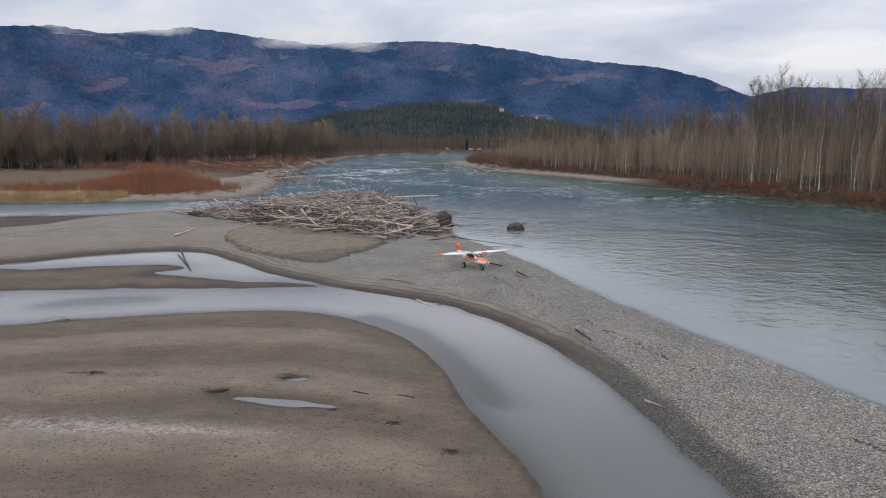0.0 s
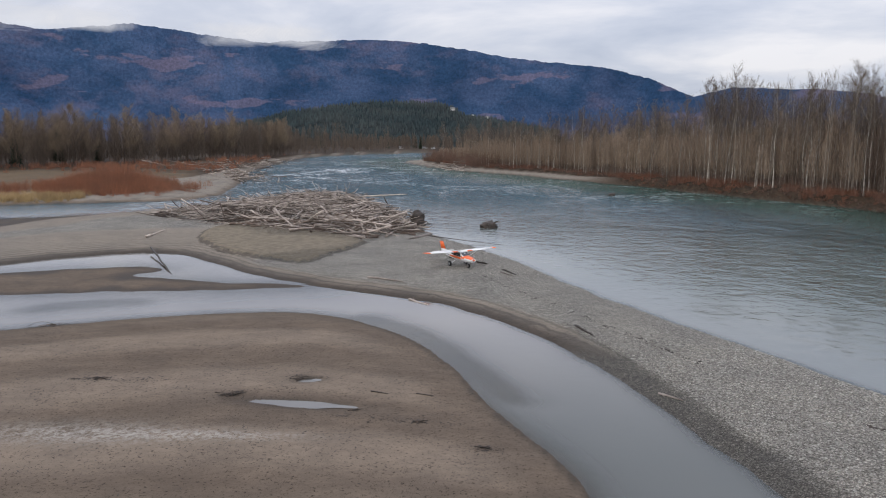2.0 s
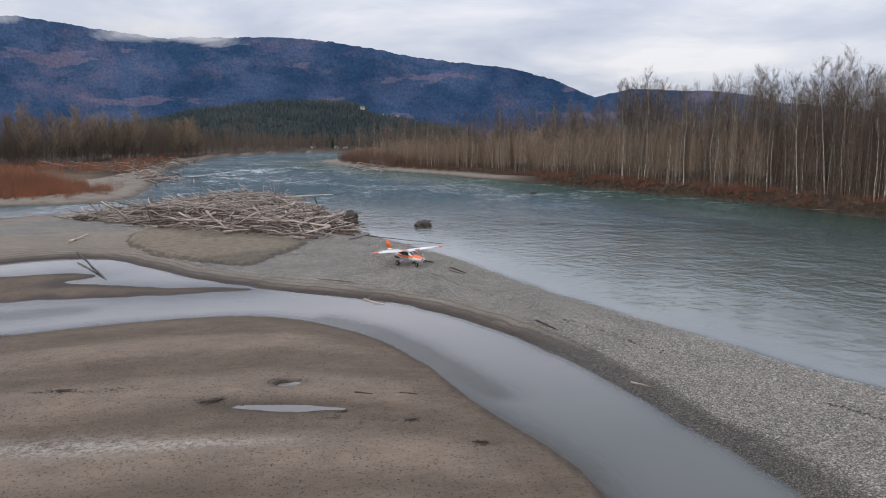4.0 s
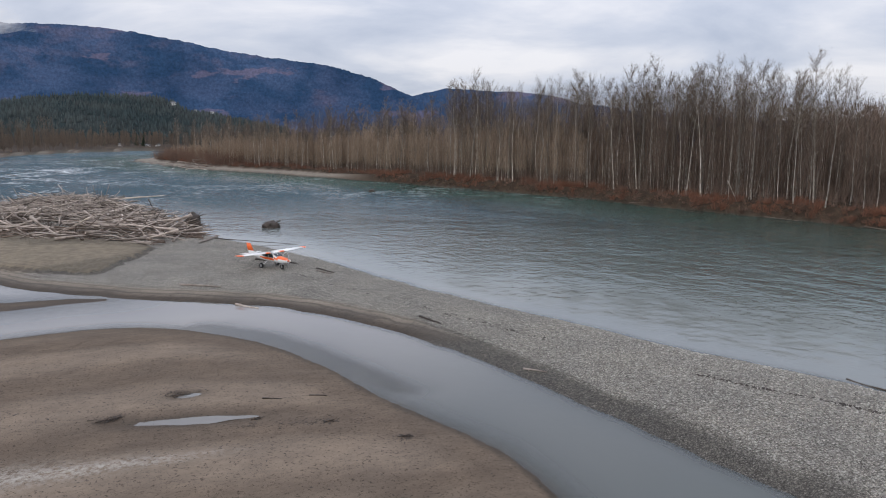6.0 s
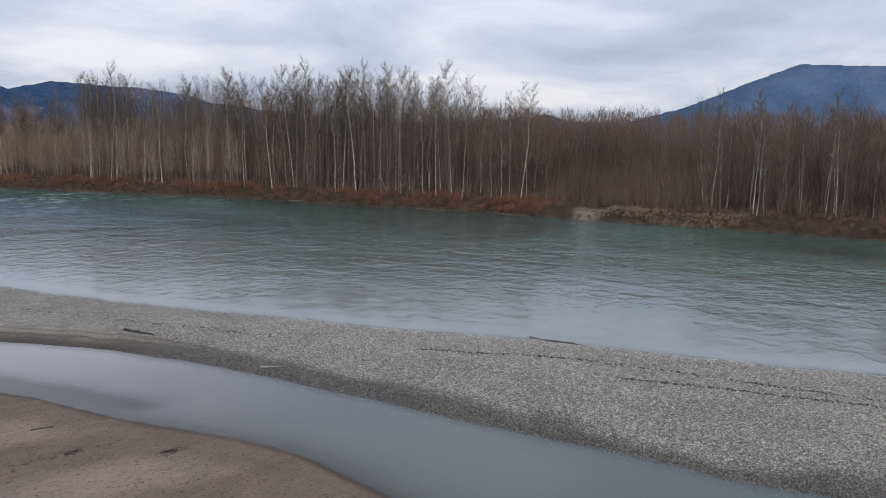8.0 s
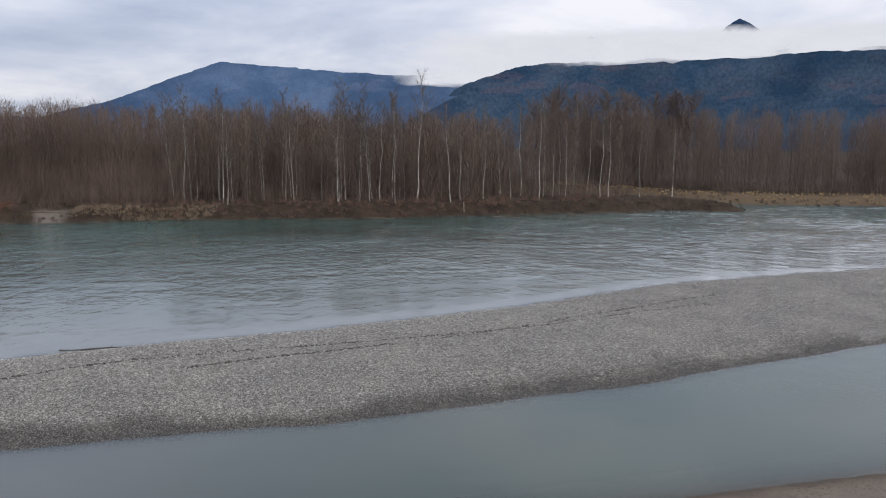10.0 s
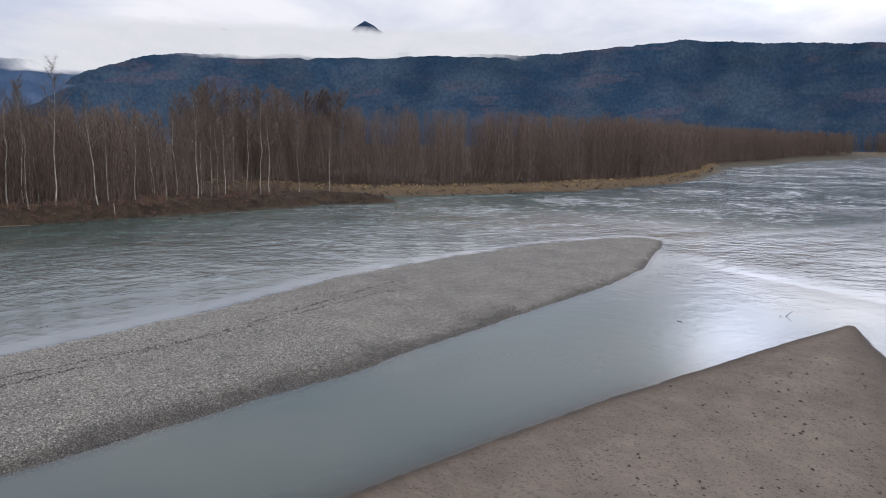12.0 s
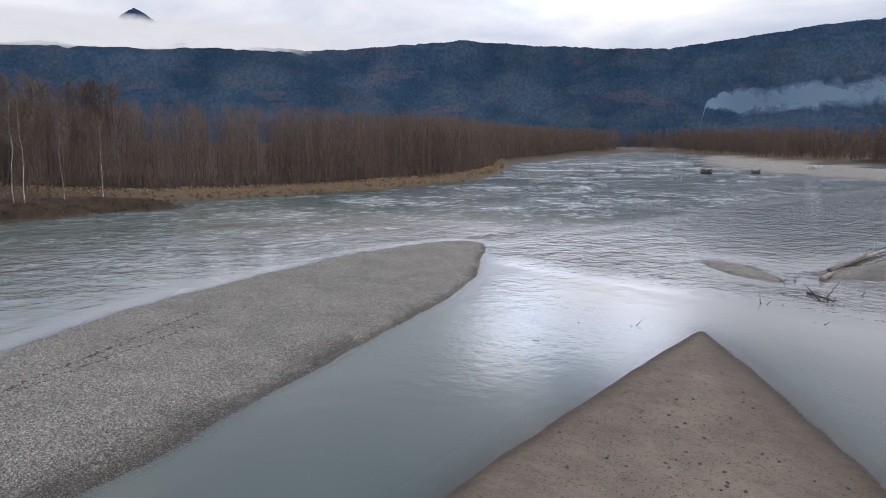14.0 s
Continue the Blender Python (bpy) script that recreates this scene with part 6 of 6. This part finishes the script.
def twig_heap(x, y, size, seed):
    """A little heap of drifted twigs on the sand."""
    rng = np.random.default_rng(seed)
    z = height_at(x, y)
    ob = empty("twig_heap", pose(x, y, z))
    for k in range(16):
        a, L = rng.normal(0.2, 0.7), size * rng.uniform(0.3, 1.0)
        t = np.linspace(0, 1, 4)[:, None]
        P = np.array([[rng.normal(0, size * 0.3), rng.normal(0, size * 0.12), 0.03 + 0.06 * rng.random()]]) + np.array([[math.cos(a), math.sin(a), rng.uniform(-0.05, 0.2)]]) * L * (t - 0.5) + rng.normal(0, 0.04 * L, (4, 3))
        P[:, 2] = np.maximum(P[:, 2], 0.02)
        V, F = tube_arrays(P, 0.03 * (1.1 - t[:, 0]), 5)
        part_data("twig", quick_mesh("twig", V, F, [DRIFT_BROWN if k % 5 == 0 else WET_WOOD], True), ob)
    return tagged(ob, "small heap of drifted twigs on the sand", "driftwood", "twig heaps")


for k, (x, y, sz) in enumerate([(-43.5, 68.8, 2.4), (-31.2, 51.8, 0.9), (-16.6, 52.2, 1.3), (-20.9, 49.0, 1.2), (-12.0, 46.4, 0.5), (-7.6, 44.5, 0.8), (-3.6, 40.8, 0.8)]):
    twig_heap(x, y, sz, 120 + k)


def build_litter():
    rng = np.random.default_rng(95)
    sp = spots_in(lambda X, Y: inside_by(SMOOTHED["sand"], X, Y) > 0.8, (-60, 18, -60, 76), 1500, rng)
    scatter("bark_chips", "dark chips of bark and twig on the sand", sp, 0.2, 96, WET_WOOD)
    sp = spots_in(lambda X, Y: inside_by(SMOOTHED["sand"], X, Y) > 1.2, (-30, 18, -60, -12), 340, rng)
    scatter("drift_chips", "dark drift chips and pebbles on the sand point", sp, 0.27, 101, WET_WOOD, flat=0.7)
    sp = spots_in(lambda X, Y: inside_by(SMOOTHED["sand"], X, Y) > 0.6, (-60, 18, -60, 76), 4000, rng)
    scatter("silt_crumbs", "small dark crumbs of silt and bark on the sand", sp, 0.09, 99, DRIFT_BROWN, flat=0.8)
    lines = [((-34, 51.9), (-30, 51.5), 130, 0.35), ((-29, 51.5), (-26, 51.9), 60, 0.3), ((-24, 50), (-36, 49), 40, 0.8), ((-11, 44.9), (-7, 44.4), 110, 0.4), ((-7, 44.6), (-4.6, 44.2), 30, 0.4), ((-4.2, 40.6), (-3.0, 40.9), 70, 0.35), ((-13, 45.2), (-12, 45.3), 30, 0.2), ((-17.5, 52.4), (-14.8, 52.4), 90, 0.2), ((-21.6, 48.7), (-20.1, 49.3), 160, 0.16), ((-45, 68), (-42, 69.5), 160, 0.5), ((-38, 58), (-34, 60), 30, 0.9)]
    pts = np.concatenate([np.array(a) + (np.array(b) - np.array(a)) * rng.random((n, 1)) + rng.normal(0, w, (n, 2)) for a, b, n, w in lines])
    scatter("drift_litter", "lines of dark drift litter on the sand", pts, 0.2, 97, WET_WOOD, flat=0.35)
    lines = [((20, 43), (27, 31), 260, 0.12), ((27, 31), (36, 2), 300, 0.12), ((24.4, 27.3), (31.5, 11), 320, 0.12), ((36, 2), (52, -25), 260, 0.15), ((31.5, 11), (47, -22), 260, 0.15), ((-2, 92), (14, 55), 160, 0.2)]
    pts = np.concatenate([np.array(a) + (np.array(b) - np.array(a)) * rng.random((n, 1)) + rng.normal(0, w, (n, 2)) for a, b, n, w in lines])
    scatter("wheel_ruts", "dark turned-up stones along old wheel ruts", pts, 0.3, 98, WET_WOOD, "ruts", 0.5)


build_stones()
build_litter()


def pool_water():
    """Shallow puddles left on the sand."""
    for k, (x, y, rx, ry, turn) in enumerate(POOLS):
        n = 40
        rng = np.random.default_rng(k)
        a = np.linspace(0, 2 * np.pi, n, endpoint=False)
        wob = 1 + 0.12 * np.sin(3 * a + k) + 0.08 * np.sin(5 * a + 2)
        px, py = rx * np.cos(a) * wob * 1.05, ry * np.sin(a) * wob * 1.05
        c, s = math.cos(turn), math.sin(turn)
        X, Y = x + px * c - py * s, y + px * s + py * c
        z = float(np.percentile(terrain(X, Y)[0], 30)) + 0.005
        V = np.r_[np.c_[X, Y, np.full(n, z)], [[x, y, z]]]
        me = quick_mesh("puddle", V, [(i, (i + 1) % n, n) for i in range(n)], [WATER], True)
        # The pale body colour stands in for sky reflected in the puddle.
        for key, v in dict(fast=0.02, murk=0.7, foam_sheen=0.0, silt=1.0, arm=0.0, upper=0.0, milk_sheen=1.0).items():
            me.attributes.new(key, "FLOAT", "POINT").data.foreach_set("value", np.full(n + 1, v, np.float32))
        tagged(new("water_puddle", me), "shallow puddle left on the sand", "puddle", kind="structure")


pool_water()


# ---- houses ----
def house(x, y, z, turn, w, dp, h, label):
    thing = empty("house", pose(x, y, z, 0, 0, turn))
    bm = bmesh.new()
    bmesh.ops.create_cube(bm, size=1.0, matrix=Matrix.Translation((0, 0, h / 2 - 1)) @ Matrix.Diagonal((w, dp, h + 2, 1)))
    wall = part("wall", bm, HOUSE_WALL, thing, "", False)
    bm = bmesh.new()
    o = 0.5
    e = [(-w / 2 - o, -dp / 2 - o, h - 0.1), (w / 2 + o, -dp / 2 - o, h - 0.1), (w / 2 + o, dp / 2 + o, h - 0.1), (-w / 2 - o, dp / 2 + o, h - 0.1), (-w / 2 - o, 0, h + dp * 0.35), (w / 2 + o, 0, h + dp * 0.35)]
    v = [bm.verts.new(p) for p in e]
    for f in ((0, 1, 5, 4), (2, 3, 4, 5), (0, 4, 3), (1, 2, 5), (0, 3, 2, 1)):
        bm.faces.new([v[i] for i in f])
    bmesh.ops.recalc_face_normals(bm, faces=bm.faces)
    part("roof", bm, HOUSE_ROOF, thing, "grey roof", False)
    for k in range(3):
        bm = bmesh.new()
        bmesh.ops.create_cube(bm, size=1.0, matrix=Matrix.Translation((-w / 3 + k * w / 3, -dp / 2 - 0.02, h * 0.55)) @ Matrix.Diagonal((w * 0.16, 0.1, h * 0.35, 1)))
        part("window", bm, GLASS, wall, "", False)
    return tagged(thing, label, "house")


HOUSE_WALL = plain("pale_siding", (0.78, 0.77, 0.74), (0.68, 0.67, 0.64), 0.6, 0.7, bump=0.1)
HOUSE_ROOF = plain("grey_roofing", (0.22, 0.22, 0.23), (0.15, 0.15, 0.16), 0.6, 0.8, bump=0.1)


def on_hill(az, el, eye=(-1.4, 0.3, 18.7)):
    """The place on the low hill that shows at a bearing and elevation."""
    A, top, X, Y, Z = SAMPLES["backdrop_hill"]
    R = np.hypot(X - eye[0], Y - eye[1])
    miss = np.abs(np.degrees(np.arctan2(X - eye[0], Y - eye[1])) - az) + 2 * np.abs(np.degrees(np.arctan2(Z - eye[2], R)) - el)
    miss[:9] = 99
    i, j = np.unravel_index(np.argmin(miss), miss.shape)
    return float(X[i, j]), float(Y[i, j]), float(Z[i, j])


for az, el, w, t in ((0.3, 1.75, 17, 10), (3.1, 1.45, 15, -15), (1.9, 1.6, 9, 30)):
    hx, hy, hz = on_hill(az, el)
    house(hx, hy, hz + 4, t, w * 0.5, w * 0.3, 2.6, "pale house among the firs on the hill")
for k, (x, y) in enumerate(((-56, 850), (-30, 862), (-20, 858))):
    house(x, y, height_at(x, y), 20 * k, 5, 3, 1.6, "low white farm building on the valley floor")
